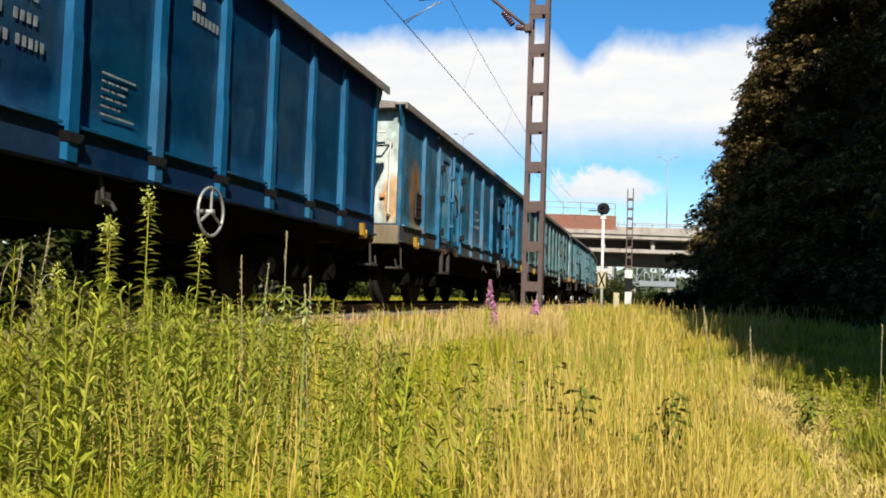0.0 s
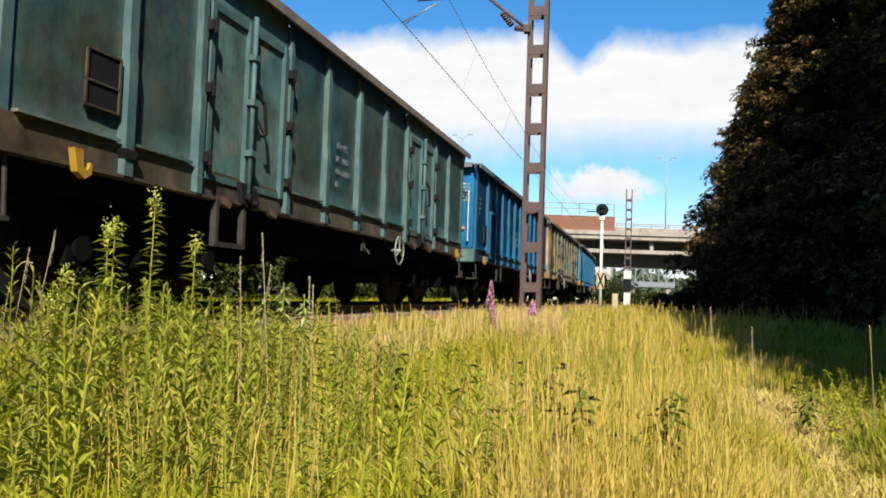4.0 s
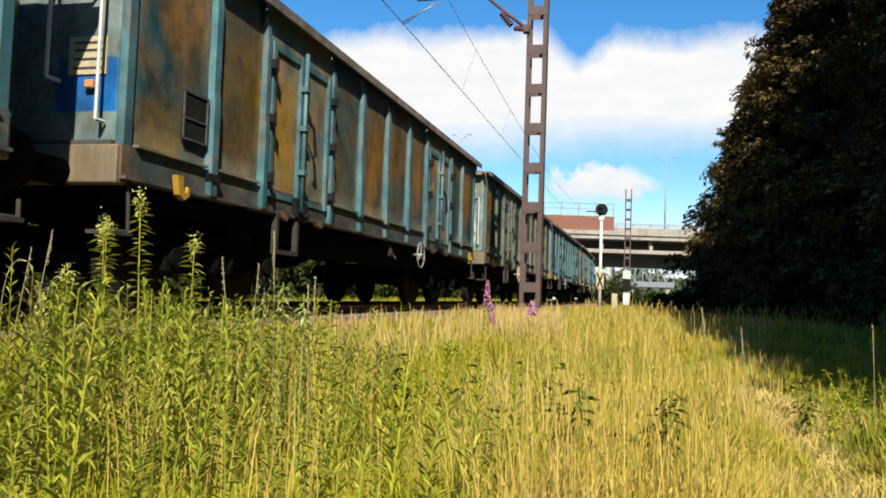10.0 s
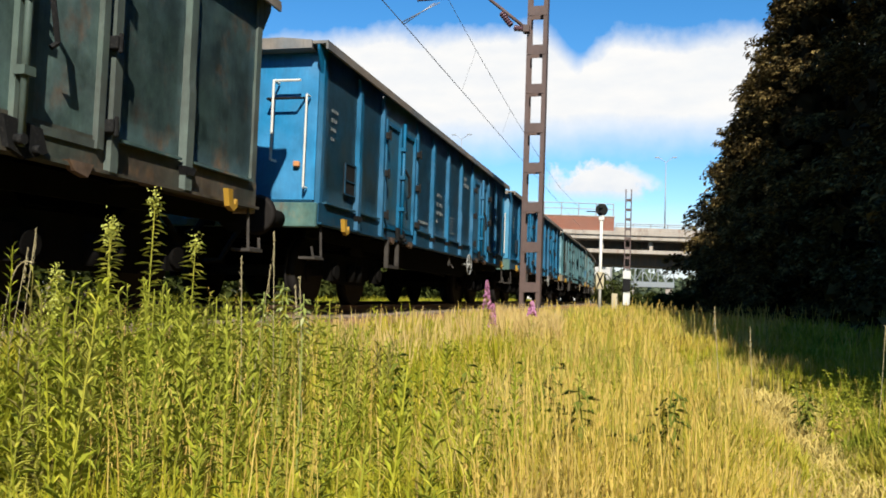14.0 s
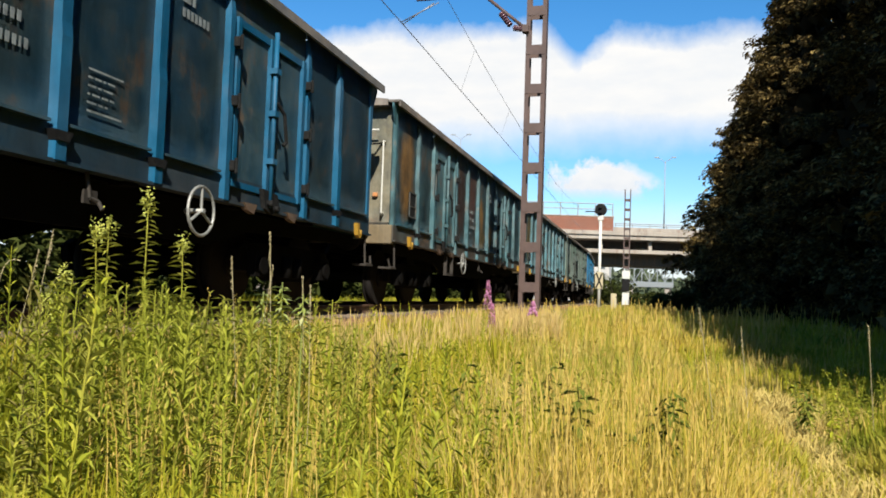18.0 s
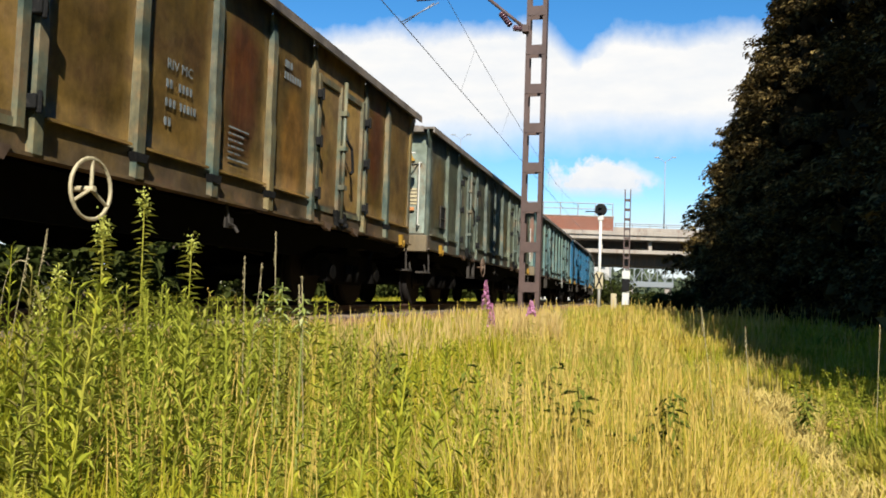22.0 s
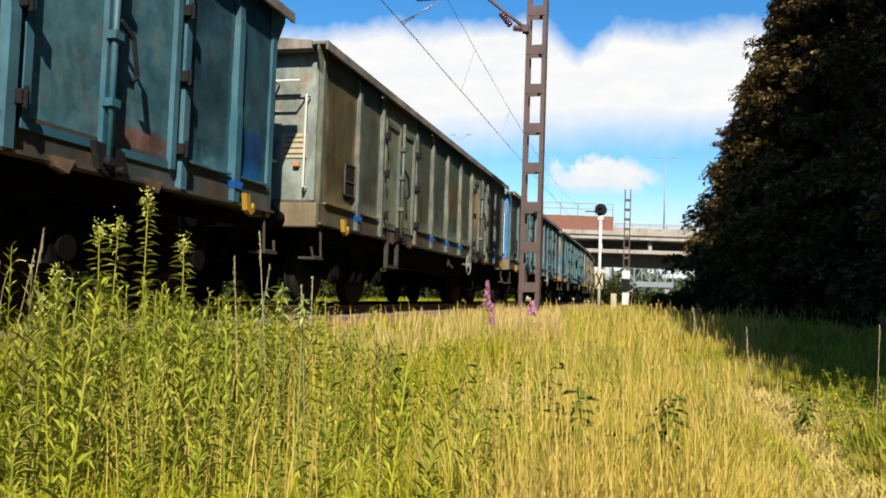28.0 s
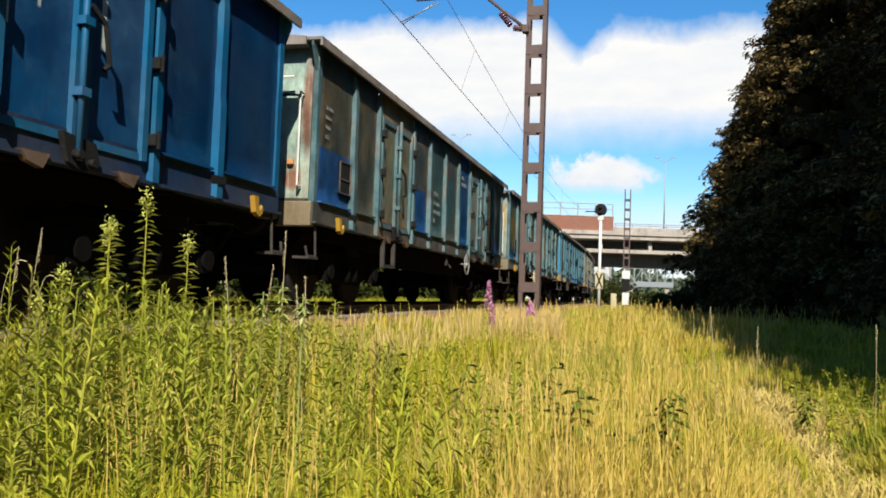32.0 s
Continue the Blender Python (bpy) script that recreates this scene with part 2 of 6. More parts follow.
M = {
    "ground": ground_material(),
    "ballast": ballast_material(),
    # Near-black: shade below the wagon floor is put into these steels, besides grime.
    "under": plain("grimy_shade_black_underframe", (0.005, 0.0045, 0.004), 0.95, 0.0, 0.4, 5.0, (0.008, 0.006, 0.005), gloss=0.05),
    "wheel": plain("worn_shade_black_wheel_steel", (0.014, 0.012, 0.011), 0.8, 0.0, 0.3, 5.0, (0.02, 0.014, 0.01), gloss=0.1),
    "rod": plain("bare_grey_steel", (0.26, 0.26, 0.24), 0.5, 0.3, 0.4, 9.0, (0.1, 0.06, 0.03)),
    # Darkened too, since the steps hang in that same shade.
    "step": plain("grimy_shade_dark_step_steel", (0.040, 0.035, 0.030), 0.8, 0.0, 0.4, 9.0, (0.05, 0.03, 0.018), gloss=0.15),
    "black": plain("black_iron", (0.010, 0.010, 0.010), 0.85, 0.0, 0.3, gloss=0.12),
    "white": plain("weathered_white_paint", (0.52, 0.51, 0.46), 0.5, 0.0, 0.2, 9.0, (0.3, 0.26, 0.2)),
    "mark": plain("faded_white_lettering", (0.20, 0.225, 0.225), 0.7, 0.0, 0.55, 14.0, (0.09, 0.11, 0.12)),
    "yellow": plain("yellow_paint", (0.32, 0.18, 0.018), 0.55, 0.0, 0.25, 9.0, (0.2, 0.1, 0.03)),
    "orange": plain("orange_reflector", (0.45, 0.20, 0.08), 0.4, 0.0, 0.2, 9.0),
    "plate": plain("pale_yellow_data_plate", (0.40, 0.34, 0.21), 0.6, 0.0, 0.3, 20.0, (0.2, 0.14, 0.05)),
    "mast": plain("brown_painted_mast_steel", (0.075, 0.047, 0.040), 0.7, 0.0, 0.3, 3.0, (0.12, 0.06, 0.04)),
    "wire": plain("dark_wire", (0.16, 0.165, 0.18), 0.5, 0.3, 0.1),
    "porcelain": plain("brown_porcelain", (0.10, 0.05, 0.06), 0.25, 0.0, 0.2),
    "rail": plain("rusty_rail_steel", (0.10, 0.055, 0.035), 0.6, 0.3, 0.3, 5.0),
    "sleeper": concrete_material("sleeper_concrete", (0.14, 0.10, 0.068)),
    "concrete": concrete_material("bridge_concrete", (0.30, 0.26, 0.215)),
    # Bridge concrete again, darkened for shade; a distant roof uses it as well.
    "concrete_dark": concrete_material("concrete_darkened_for_shade", (0.09, 0.08, 0.07)),
    "brick": brick_material(),
    "asphalt": plain("asphalt", (0.05, 0.05, 0.052), 0.9, 0.0, 0.2),
    "galv": plain("galvanised_steel", (0.27, 0.285, 0.29), 0.55, 0.2, 0.2),
    "pale_steel": plain("pale_painted_steel", (0.17, 0.185, 0.19), 0.6, 0.0, 0.15),
    "far_leaves": leafy("distant_leaves", [(0.055, 0.075, 0.045), (0.085, 0.105, 0.060), (0.11, 0.125, 0.075)], 0.8, 0.2, gloss=0.05),
    "palewall": plain("pale_render", (0.40, 0.38, 0.35), 0.8, 0.0, 0.15, 0.6),
    "glass": plain("dark_window_glass", (0.05, 0.06, 0.07), 0.1, 0.0, 0.1),
    "bark": plain("tree_bark", (0.075, 0.058, 0.042), 0.9, 0.0, 0.4, 3.0),
    "grass_green": leafy("green_grass", [(0.19, 0.21, 0.012), (0.31, 0.31, 0.018), (0.42, 0.38, 0.026), (0.52, 0.43, 0.045)], 0.6, 0.45, gloss=0.12, patches=((0.6, (0.13, 0.18, 0.015), 0.5), (1.1, (0.44, 0.38, 0.06), 0.4))),
    "grass_dry": leafy("dry_grass", [(0.36, 0.30, 0.035), (0.50, 0.38, 0.05), (0.58, 0.42, 0.075), (0.32, 0.31, 0.03)], 0.6, 0.4, gloss=0.12, patches=((0.5, (0.24, 0.29, 0.03), 0.7), (0.9, (0.52, 0.37, 0.13), 0.6), (2.4, (0.20, 0.18, 0.05), 0.35))),
    "seed": leafy("straw_seed_heads", [(0.52, 0.38, 0.08), (0.60, 0.44, 0.12), (0.46, 0.28, 0.06)], 0.6, 0.3, gloss=0.12),
    "trodden": leafy("trodden_straw", [(0.46, 0.36, 0.10), (0.58, 0.45, 0.15), (0.50, 0.36, 0.11)], 0.7, 0.3, gloss=0.08),
    "reed": leafy("pinkish_dry_grass", [(0.48, 0.33, 0.12), (0.56, 0.41, 0.17), (0.42, 0.33, 0.09)], 0.7, 0.3, gloss=0.08),
    "weed": leafy("weed_leaves", [(0.17, 0.20, 0.018), (0.31, 0.34, 0.026), (0.46, 0.46, 0.04), (0.60, 0.54, 0.07)], 0.5, 0.5, gloss=0.15, patches=((0.8, (0.20, 0.22, 0.030), 0.4), (1.6, (0.52, 0.48, 0.09), 0.5))),
    "nettle": leafy("dark_weed_leaves", [(0.09, 0.115, 0.016), (0.18, 0.20, 0.03)], 0.6, 0.4, gloss=0.1),
    "golden": leafy("goldenrod_leaves", [(0.18, 0.22, 0.022), (0.35, 0.38, 0.036), (0.54, 0.52, 0.08)], 0.5, 0.5, gloss=0.15, patches=((0.7, (0.20, 0.215, 0.035), 0.4), (1.3, (0.52, 0.48, 0.09), 0.5))),
    "pale": leafy("pale_leaves", [(0.22, 0.27, 0.05), (0.36, 0.40, 0.12), (0.50, 0.50, 0.26)], 0.6, 0.45, gloss=0.2),
    "verge": leafy("verge_weed_leaves", [(0.17, 0.20, 0.022), (0.34, 0.36, 0.038), (0.48, 0.46, 0.08)], 0.55, 0.45, gloss=0.15, patches=((0.9, (0.17, 0.13, 0.05), 0.45),)),
    "bud": leafy("yellow_green_buds", [(0.42, 0.44, 0.06), (0.50, 0.50, 0.12)], 0.6, 0.3),
    "pink": leafy("pink_petals", [(0.50, 0.16, 0.34), (0.60, 0.30, 0.46), (0.38, 0.12, 0.26)], 0.5, 0.3),
    "stalk": leafy("dry_stalks", [(0.30, 0.25, 0.13), (0.40, 0.33, 0.19)], 0.7, 0.1),
    # Near-black to tan tones: crown shade and sunlit tips are in the colour.
    "crown": leafy("chestnut_leaves_dark_to_sunlit", [(0.020, 0.014, 0.006), (0.042, 0.028, 0.010), (0.10, 0.068, 0.022), (0.24, 0.170, 0.060)], 0.7, 0.10, gloss=0.05),
    # Shade put into the leaf colour, for the core of the crowns.
    "inner": leafy("inner_leaves_painted_dark", [(0.014, 0.010, 0.005), (0.022, 0.016, 0.007)], 0.8, 0.05, gloss=0.04),
    "shrub": leafy("shrub_leaves", [(0.022, 0.030, 0.006), (0.040, 0.050, 0.010), (0.065, 0.072, 0.016)], 0.75, 0.3, gloss=0.08),
}

# ------------------------------------------------------------------ mesh helpers


def box(bm, x0, x1, y0, y1, z0, z1):
    v = [bm.verts.new(p) for p in ((x0, y0, z0), (x1, y0, z0), (x1, y1, z0), (x0, y1, z0),
                                   (x0, y0, z1), (x1, y0, z1), (x1, y1, z1), (x0, y1, z1))]
    for q in ((3, 2, 1, 0), (4, 5, 6, 7), (0, 1, 5, 4), (1, 2, 6, 5), (2, 3, 7, 6), (3, 0, 4, 7)):
        bm.faces.new([v[i] for i in q])
    return bm


def rod(bm, a, b, r, seg=8, r2=None):
    a, b = Vector(a), Vector(b)
    r2 = r if r2 is None else r2
    turn = (b - a).to_track_quat("Z", "Y").to_matrix()
    rings = []
    for p, rr in ((a, r), (b, r2)):
        rings.append([bm.verts.new(p + turn @ Vector((rr * math.cos(2 * math.pi * i / seg), rr * math.sin(2 * math.pi * i / seg), 0)))
                      for i in range(seg)])
    for i in range(seg):
        j = (i + 1) % seg
        f = bm.faces.new((rings[0][i], rings[0][j], rings[1][j], rings[1][i]))
        f.smooth = seg > 6
    bm.faces.new(rings[0][::-1])
    bm.faces.new(rings[1])
    return bm


def bent(bm, pts, r, seg=6):
    for a, b in zip(pts, pts[1:]):
        rod(bm, a, b, r, seg)
    return bm


def slab(bm, outline, y0, y1):
    """A plate cut to an outline in x and z, from y0 to y1."""
    a = [bm.verts.new((x, y0, z)) for x, z in outline]
    b = [bm.verts.new((x, y1, z)) for x, z in outline]
    bm.faces.new(a)
    bm.faces.new(b[::-1])
    for i in range(len(a)):
        j = (i + 1) % len(a)
        bm.faces.new((a[j], a[i], b[i], b[j]))
    return bm


def soften(bm, width):
    bmesh.ops.bevel(bm, geom=list(bm.edges), offset=width, segments=1, affect="EDGES", profile=0.5)
    return bm


def to_mesh(name, bm, mat):
    bmesh.ops.recalc_face_normals(bm, faces=bm.faces)
    me = bpy.data.meshes.new(name)
    bm.to_mesh(me)
    bm.free()
    me.materials.append(mat)
    return me


def part(name, bm, material, parent=None, label=""):
    ob = new(name, to_mesh(name, bm, material))
    if parent is not None:
        ob.parent = parent
    if label:
        tagged(ob, label)
    return ob


def thing(name, label, category, group="", kind="", at=None):
    ob = new(name)
    ob.empty_display_size = 0.2
    if at is not None:
        ob.matrix_world = at
    return tagged(ob, label, category, group, kind)


def arrays_mesh(name, verts, faces, mat, smooth=False):
    """A mesh straight from arrays: verts (n, 3), faces (m, 3) or (m, 4)."""
    me = bpy.data.meshes.new(name)
    verts = np.asarray(verts, np.float32)
    faces = np.asarray(faces, np.int32)
    k = faces.shape[1]
    me.vertices.add(len(verts))
    me.vertices.foreach_set("co", verts.ravel())
    me.loops.add(faces.size)
    me.loops.foreach_set("vertex_index", faces.ravel())
    me.polygons.add(len(faces))
    me.polygons.foreach_set("loop_start", np.arange(0, faces.size, k, dtype=np.int32))
    me.polygons.foreach_set("loop_total", np.full(len(faces), k, np.int32))
    me.update(calc_edges=True)
    me.materials.append(mat)
    return me


rng = np.random.default_rng(7)

# ------------------------------------------------------------------ the line of the track
TRACK_Y = 5.33
CURVE_START, CURVE_R, CURVE_LEN = 48.0, 300.0, 110.0


def on_track(s):
    """Place and heading at s metres along the track."""
    if s <= CURVE_START:
        return Vector((s, TRACK_Y, 0)), 0.0
    u = min(s - CURVE_START, CURVE_LEN)
    a = u / CURVE_R
    p = Vector((CURVE_START + CURVE_R * math.sin(a), TRACK_Y + CURVE_R * (1 - math.cos(a)), 0))
    rest = s - CURVE_START - u
    return p + Vector((math.cos(a), math.sin(a), 0)) * rest, a


def track_y(x):
    u = np.clip(np.asarray(x, float) - CURVE_START, 0, 110)
    return TRACK_Y + u * u / (2 * CURVE_R)


def step(x, a, b):
    t = np.clip((np.asarray(x, float) - a) / (b - a), 0, 1)
    return t * t * (3 - 2 * t)


def ground_z(x, y):
    """Height of the ground over the plan; rail tops are at zero."""
    x, y = np.asarray(x, float), np.asarray(y, float)
    off = y - track_y(x)
    low = -0.74 + 0.30 * step(x, 9, 32) * step(y, -3.5, 1.5) + 0.05 * np.sin(x * 0.9) * np.sin(y * 1.1 + 1)
    low = low - 0.05 * step(-np.abs(y + 0.03 * x), -0.5, 0) * (x < 20)
    bed = -0.24
    k = step(-np.abs(off), -3.3, -1.75)
    z = low * (1 - k) + bed * k
    far = step(off, 4.0, 9.0)
    return z * (1 - far) + far * (-0.35 + 0.5 * step(off, 8, 20))


# ------------------------------------------------------------------ ground, ballast, track


def axis(stops):
    out = []
    for (a, b, n) in stops:
        out += list(np.linspace(a, b, n, endpoint=False))
    return np.array(out + [stops[-1][1]])


def build_ground():
    xs = axis([(-3000, -200, 6), (-200, -20, 12), (-20, 0, 20), (0, 30, 90), (30, 110, 80), (110, 300, 16), (300, 4000, 8)])
    ys = axis([(-3000, -200, 6), (-200, -20, 10), (-20, -4, 20), (-4, 9, 80), (9, 40, 25), (40, 200, 10), (200, 3000, 6)])
    gx, gy = np.meshgrid(xs, ys, indexing="ij")
    gz = ground_z(gx, gy) + 0.02 * rng.standard_normal(gx.shape) * (np.abs(gy) < 9) * (np.abs(gy - track_y(gx)) > 1.9)
    n, m = gx.shape
    idx = np.arange(n * m).reshape(n, m)
    f = np.stack([idx[:-1, :-1], idx[1:, :-1], idx[1:, 1:], idx[:-1, 1:]], -1).reshape(-1, 4)
    me = arrays_mesh("ground", np.stack([gx, gy, gz], -1).reshape(-1, 3), f, M["ground"])
    tagged(new("ground", me), "earth and dead grass ground beside the railway", "ground", kind="structure")


build_ground()


def build_track():
    rows = []
    ss = np.arange(-20, 112, 0.8)
    prof = [(-2.15, -0.50), (-1.7, -0.20), (-0.9, -0.155), (0.9, -0.155), (1.7, -0.20), (2.15, -0.50)]
    for s in ss:
        p, a = on_track(s)
        n = Vector((-math.sin(a), math.cos(a), 0))
        for o, z in prof:
            q = p + n * (o + random.uniform(-0.04, 0.04))
            rows.append((q.x, q.y, z + random.uniform(-0.012, 0.012)))
    k = len(prof)
    f = [(i * k + j, (i + 1) * k + j, (i + 1) * k + j + 1, i * k + j + 1) for i in range(len(ss) - 1) for j in range(k - 1)]
    bed = tagged(new("ballast", arrays_mesh("ballast", rows, f, M["ballast"])), "brown stone ballast bed under the rails", "ballast", kind="structure")
    # loose stones along the near shoulder
    vs, fs = [], []
    octa = np.array([(1, 0, 0), (0, 1, 0), (-1, 0, 0), (0, -1, 0), (0, 0, 1), (0, 0, -1)], float)
    of = [(0, 1, 4), (1, 2, 4), (2, 3, 4), (3, 0, 4), (1, 0, 5), (2, 1, 5), (3, 2, 5), (0, 3, 5)]
    for _ in range(9000):
        s = random.uniform(1, 60)
        o = random.uniform(-2.1, 0.8)
        p, a = on_track(s)
        z = np.interp(o, [q[0] for q in prof], [q[1] for q in prof])
        r = random.uniform(0.02, 0.038)
        base = len(vs)
        rot = np.array(Euler((random.random() * 6, random.random() * 6, 0)).to_matrix())
        pts = (octa * r * rng.uniform(0.6, 1.2, (6, 1))) @ rot.T
        for q in pts:
            vs.append((p.x + q[0] - o * math.sin(a), p.y + o * math.cos(a) + q[1], z + q[2]))
        fs += [(x + base, y + base, w + base) for x, y, w in of]
    st = new("ballast_stones", arrays_mesh("ballast_stones", vs, fs, M["ballast"]))
    tagged(st, "loose brown ballast stones on the track shoulder", "ballast", kind="stuff")
    track = thing("railway_track", "rusty steel rails on concrete sleepers in stone ballast", "track", kind="structure")
    rp = [(-0.036, 0), (0.036, 0), (0.036, -0.035), (0.01, -0.05), (0.01, -0.125), (0.07, -0.15), (-0.07, -0.15), (-0.01, -0.125), (-0.01, -0.05), (-0.036, -0.035)]
    for side in (-0.755, 0.755):
        vs, fs = [], []
        ss = list(np.arange(-20, 48, 4.0)) + list(np.arange(48, 112, 2.0))
        for s in ss:
            p, a = on_track(s)
            for o, z in rp:
                vs.append((p.x - (o + side) * math.sin(a), p.y + (o + side) * math.cos(a), z))
        k = len(rp)
        for i in range(len(ss) - 1):
            for j in range(k):
                fs.append((i * k + j, (i + 1) * k + j, (i + 1) * k + (j + 1) % k, i * k + (j + 1) % k))
        r = new("rail", arrays_mesh("rail", vs, fs, M["rail"]))
        r.parent = track
    sl = box(bmesh.new(), -0.13, 0.13, -1.3, 1.3, -0.30, -0.13)
    me = to_mesh("sleeper", soften(sl, 0.02), M["sleeper"])
    for i in range(140):
        p, a = on_track(-8 + i * 0.6)
        ob = new("sleeper", me)
        ob.parent = track
        ob.matrix_basis = Matrix.Translation(p) @ Matrix.Rotation(a + random.uniform(-0.01, 0.01), 4, "Z")


build_track()

# ------------------------------------------------------------------ open goods wagons
HALF = 6.4
POSTS = [-5.12, -4.105, -2.283, -1.177, -0.035, 1.107, 2.213, 4.035, 5.05]
DOORS = [(-4.105, -2.283), (2.213, 4.035)]
PLAIN_POSTS = [-5.17 + 1.02 * i for i in range(11)]
WIDE_POSTS = [-5.52, -4.62, -2.64, -1.40, -0.1, 1.25, 2.64, 4.62, 5.55]
PITCH = 14.04
TOP, SILL = 3.22, 1.03

KITS = {}
KIT = []  # name, mesh, paint slot, label, name of the parent part


def kit(name, bm, slot, label="", parent=None):
    KIT.append((name, to_mesh(name, bm, M["under"]), slot, label, parent))


def lettering(words, size):
    """Flat letters as a mesh."""
    cu = bpy.data.curves.new("letters", "FONT")
    cu.body, cu.size, cu.extrude, cu.resolution_u = words, size, 0.001, 2
    ob = new("letters", cu)
    me = bpy.data.meshes.new_from_object(ob.evaluated_get(bpy.context.evaluated_depsgraph_get()))
    bpy.data.objects.remove(ob)
    me.materials.clear()
    me.materials.append(M["under"])
    return me


def wagon_kit(posts, doors, hatches):
    for side in (-1, 1):
        o = side * 1.5

        def yb(a, b):
            return tuple(sorted((side * a, side * b)))
        # top rail, a folded channel that overhangs the sheets
        bm = bmesh.new()
        box(bm, -HALF - 0.17, HALF + 0.17, *yb(1.30, 1.50), TOP - 0.035, TOP)
        box(bm, -HALF - 0.17, HALF + 0.17, *yb(1.475, 1.505), TOP - 0.105, TOP - 0.036)
        kit("top_rail", bm, "rim", "", None)
        # sill band
        bm = bmesh.new()
        box(bm, -HALF, HALF, *yb(1.36, 1.396), SILL + 0.007, SILL + 0.243)
        box(bm, -HALF, HALF, *yb(1.30, 1.44), SILL - 0.02, SILL + 0.006)
        kit("side_sill", bm, "sill")
        # posts
        for i, x in enumerate(posts):
            hinge = any(x in d for d in doors)
            w = 0.085 if not hinge else 0.07
            bm = bmesh.new()
                        # hat section, its depth tapering out under the top rail
            out = [(-w - 0.035, 1.385), (-w * 0.7, 1.385), (-w * 0.62, 1.452), (w * 0.62, 1.452), (w * 0.7, 1.385), (w + 0.035, 1.385)]
            lv = [(SILL + 0.0, 1.0), (SILL + 0.85, 1.0), (SILL + 0.95, 0.82), (TOP - 0.42, 0.8), (TOP - 0.115, 0.35)]
            rings = []
            for z, k in lv:
                rings.append([bm.verts.new((x + a * (0.85 + 0.15 * k) * (1.0 if k > 0.5 else 0.8), side * (1.383 + (b - 1.383) * k if b > 1.4 else 1.362), z)) for a, b in out])
            for r0, r1 in zip(rings, rings[1:]):
                for j in range(5):
                    bm.faces.new((r0[j], r0[j + 1], r1[j + 1], r1[j]))
            bm.faces.new(rings[0][::-1])
            bm.faces.new(rings[-1])
            kit("side_post", bm, "post")
            # foot bracket of the post
            if not hinge and side < 0:
                bm = bmesh.new()
                slab(bm, [(x - 0.10, SILL + 0.20), (x + 0.10, SILL + 0.20), (x + 0.06, SILL + 0.13), (x - 0.06, SILL + 0.13)], *yb(1.398, 1.466))
                kit("post_foot", bm, "foot")
        # sheets between the posts
        edges = [-HALF + 0.06] + posts + [HALF - 0.06]
        for i in range(len(edges) - 1):
            a, b = edges[i], edges[i + 1]
            if (a, b) in doors:
                continue
            bm = bmesh.new()
            n = 6
            vs = {}
            for iu in range(n + 1):
                for iv in range(9):
                    u, v = iu / n, iv / 8
                    bul = 0.012 * math.sin(math.pi * u) * math.sin(math.pi * v) * random.uniform(0.4, 1.0) + random.uniform(-0.004, 0.004)
                    vs[iu, iv] = bm.verts.new((a + (b - a) * u, side * (1.375 + bul), SILL + 0.24 + (TOP - 0.03 - SILL - 0.24) * v))
            for iu in range(n):
                for iv in range(8):
                    bm.faces.new((vs[iu, iv], vs[iu + 1, iv], vs[iu + 1, iv + 1], vs[iu, iv + 1])).smooth = True
            bmesh.ops.solidify(bm, geom=list(bm.faces), thickness=0.012)
            # bottom bead of the sheet
            box(bm, a + 0.09, b - 0.09, *yb(1.36, 1.436), SILL + 0.246, SILL + 0.268)
            kit("side_panel", bm, "sheet")
        # double doors
        for a, b in doors:
            mid = (a + b) / 2
            for l0, l1, hingeside in ((a + 0.11, mid - 0.012, -1), (mid + 0.012, b - 0.11, 1)):
                bm = bmesh.new()
                box(bm, l0, l1, *yb(1.370, 1.389), SILL + 0.17, TOP - 0.42)
                kit("door_leaf", bm, "sheet")
                bm = bmesh.new()
                box(bm, l0, l0 + 0.07, *yb(1.390, 1.436), SILL + 0.15, TOP - 0.40)
                box(bm, l1 - 0.07, l1, *yb(1.390, 1.436), SILL + 0.15, TOP - 0.40)
                box(bm, l0 + 0.07, l1 - 0.07, *yb(1.390, 1.415), TOP - 0.47, TOP - 0.40)
                box(bm, l0 + 0.07, l1 - 0.07, *yb(1.390, 1.412), SILL + 0.15, SILL + 0.21)
                kit("door_frame", bm, "post")
                hx = l0 - 0.045 if hingeside < 0 else l1 + 0.045
                for hz in (SILL + 0.33, SILL + 0.95, SILL + 1.52) if side < 0 else ():
                    bm = bmesh.new()
                    box(bm, hx - 0.042, hx + 0.042, *yb(1.42, 1.50), hz - 0.05, hz + 0.05)
                    rod(bm, (hx, side * 1.50, hz - 0.075), (hx, side * 1.50, hz + 0.075), 0.02, 6)
                    kit("hinge", soften(bm, 0.008), "dark")
            bm = bmesh.new()
            box(bm, a + 0.08, b - 0.08, *yb(1.36, 1.40), TOP - 0.40, TOP - 0.03)
            kit("door_header", bm, "sheet")
            if side > 0:
                continue
            # lock rod with its guides and lever
            bm = bmesh.new()
            rod(bm, (mid - 0.05, side * 1.475, SILL + 0.02), (mid - 0.05, side * 1.475, TOP - 0.33), 0.026, 8)
            for z in (SILL + 0.5, SILL + 1.0, SILL + 1.45):
                box(bm, mid - 0.1, mid, *yb(1.43, 1.515), z - 0.03, z + 0.03)
            kit("lock_rod", bm, "rodpaint", "grey steel door lock rod")
            bm = bmesh.new()
            bent(bm, [(mid - 0.03, side * 1.50, SILL + 1.12), (mid + 0.09, side * 1.53, SILL + 1.02), (mid + 0.16, side * 1.53, SILL + 0.74), (mid + 0.12, side * 1.51, SILL + 0.70)], 0.02)
            kit("lock_lever", bm, "dark")
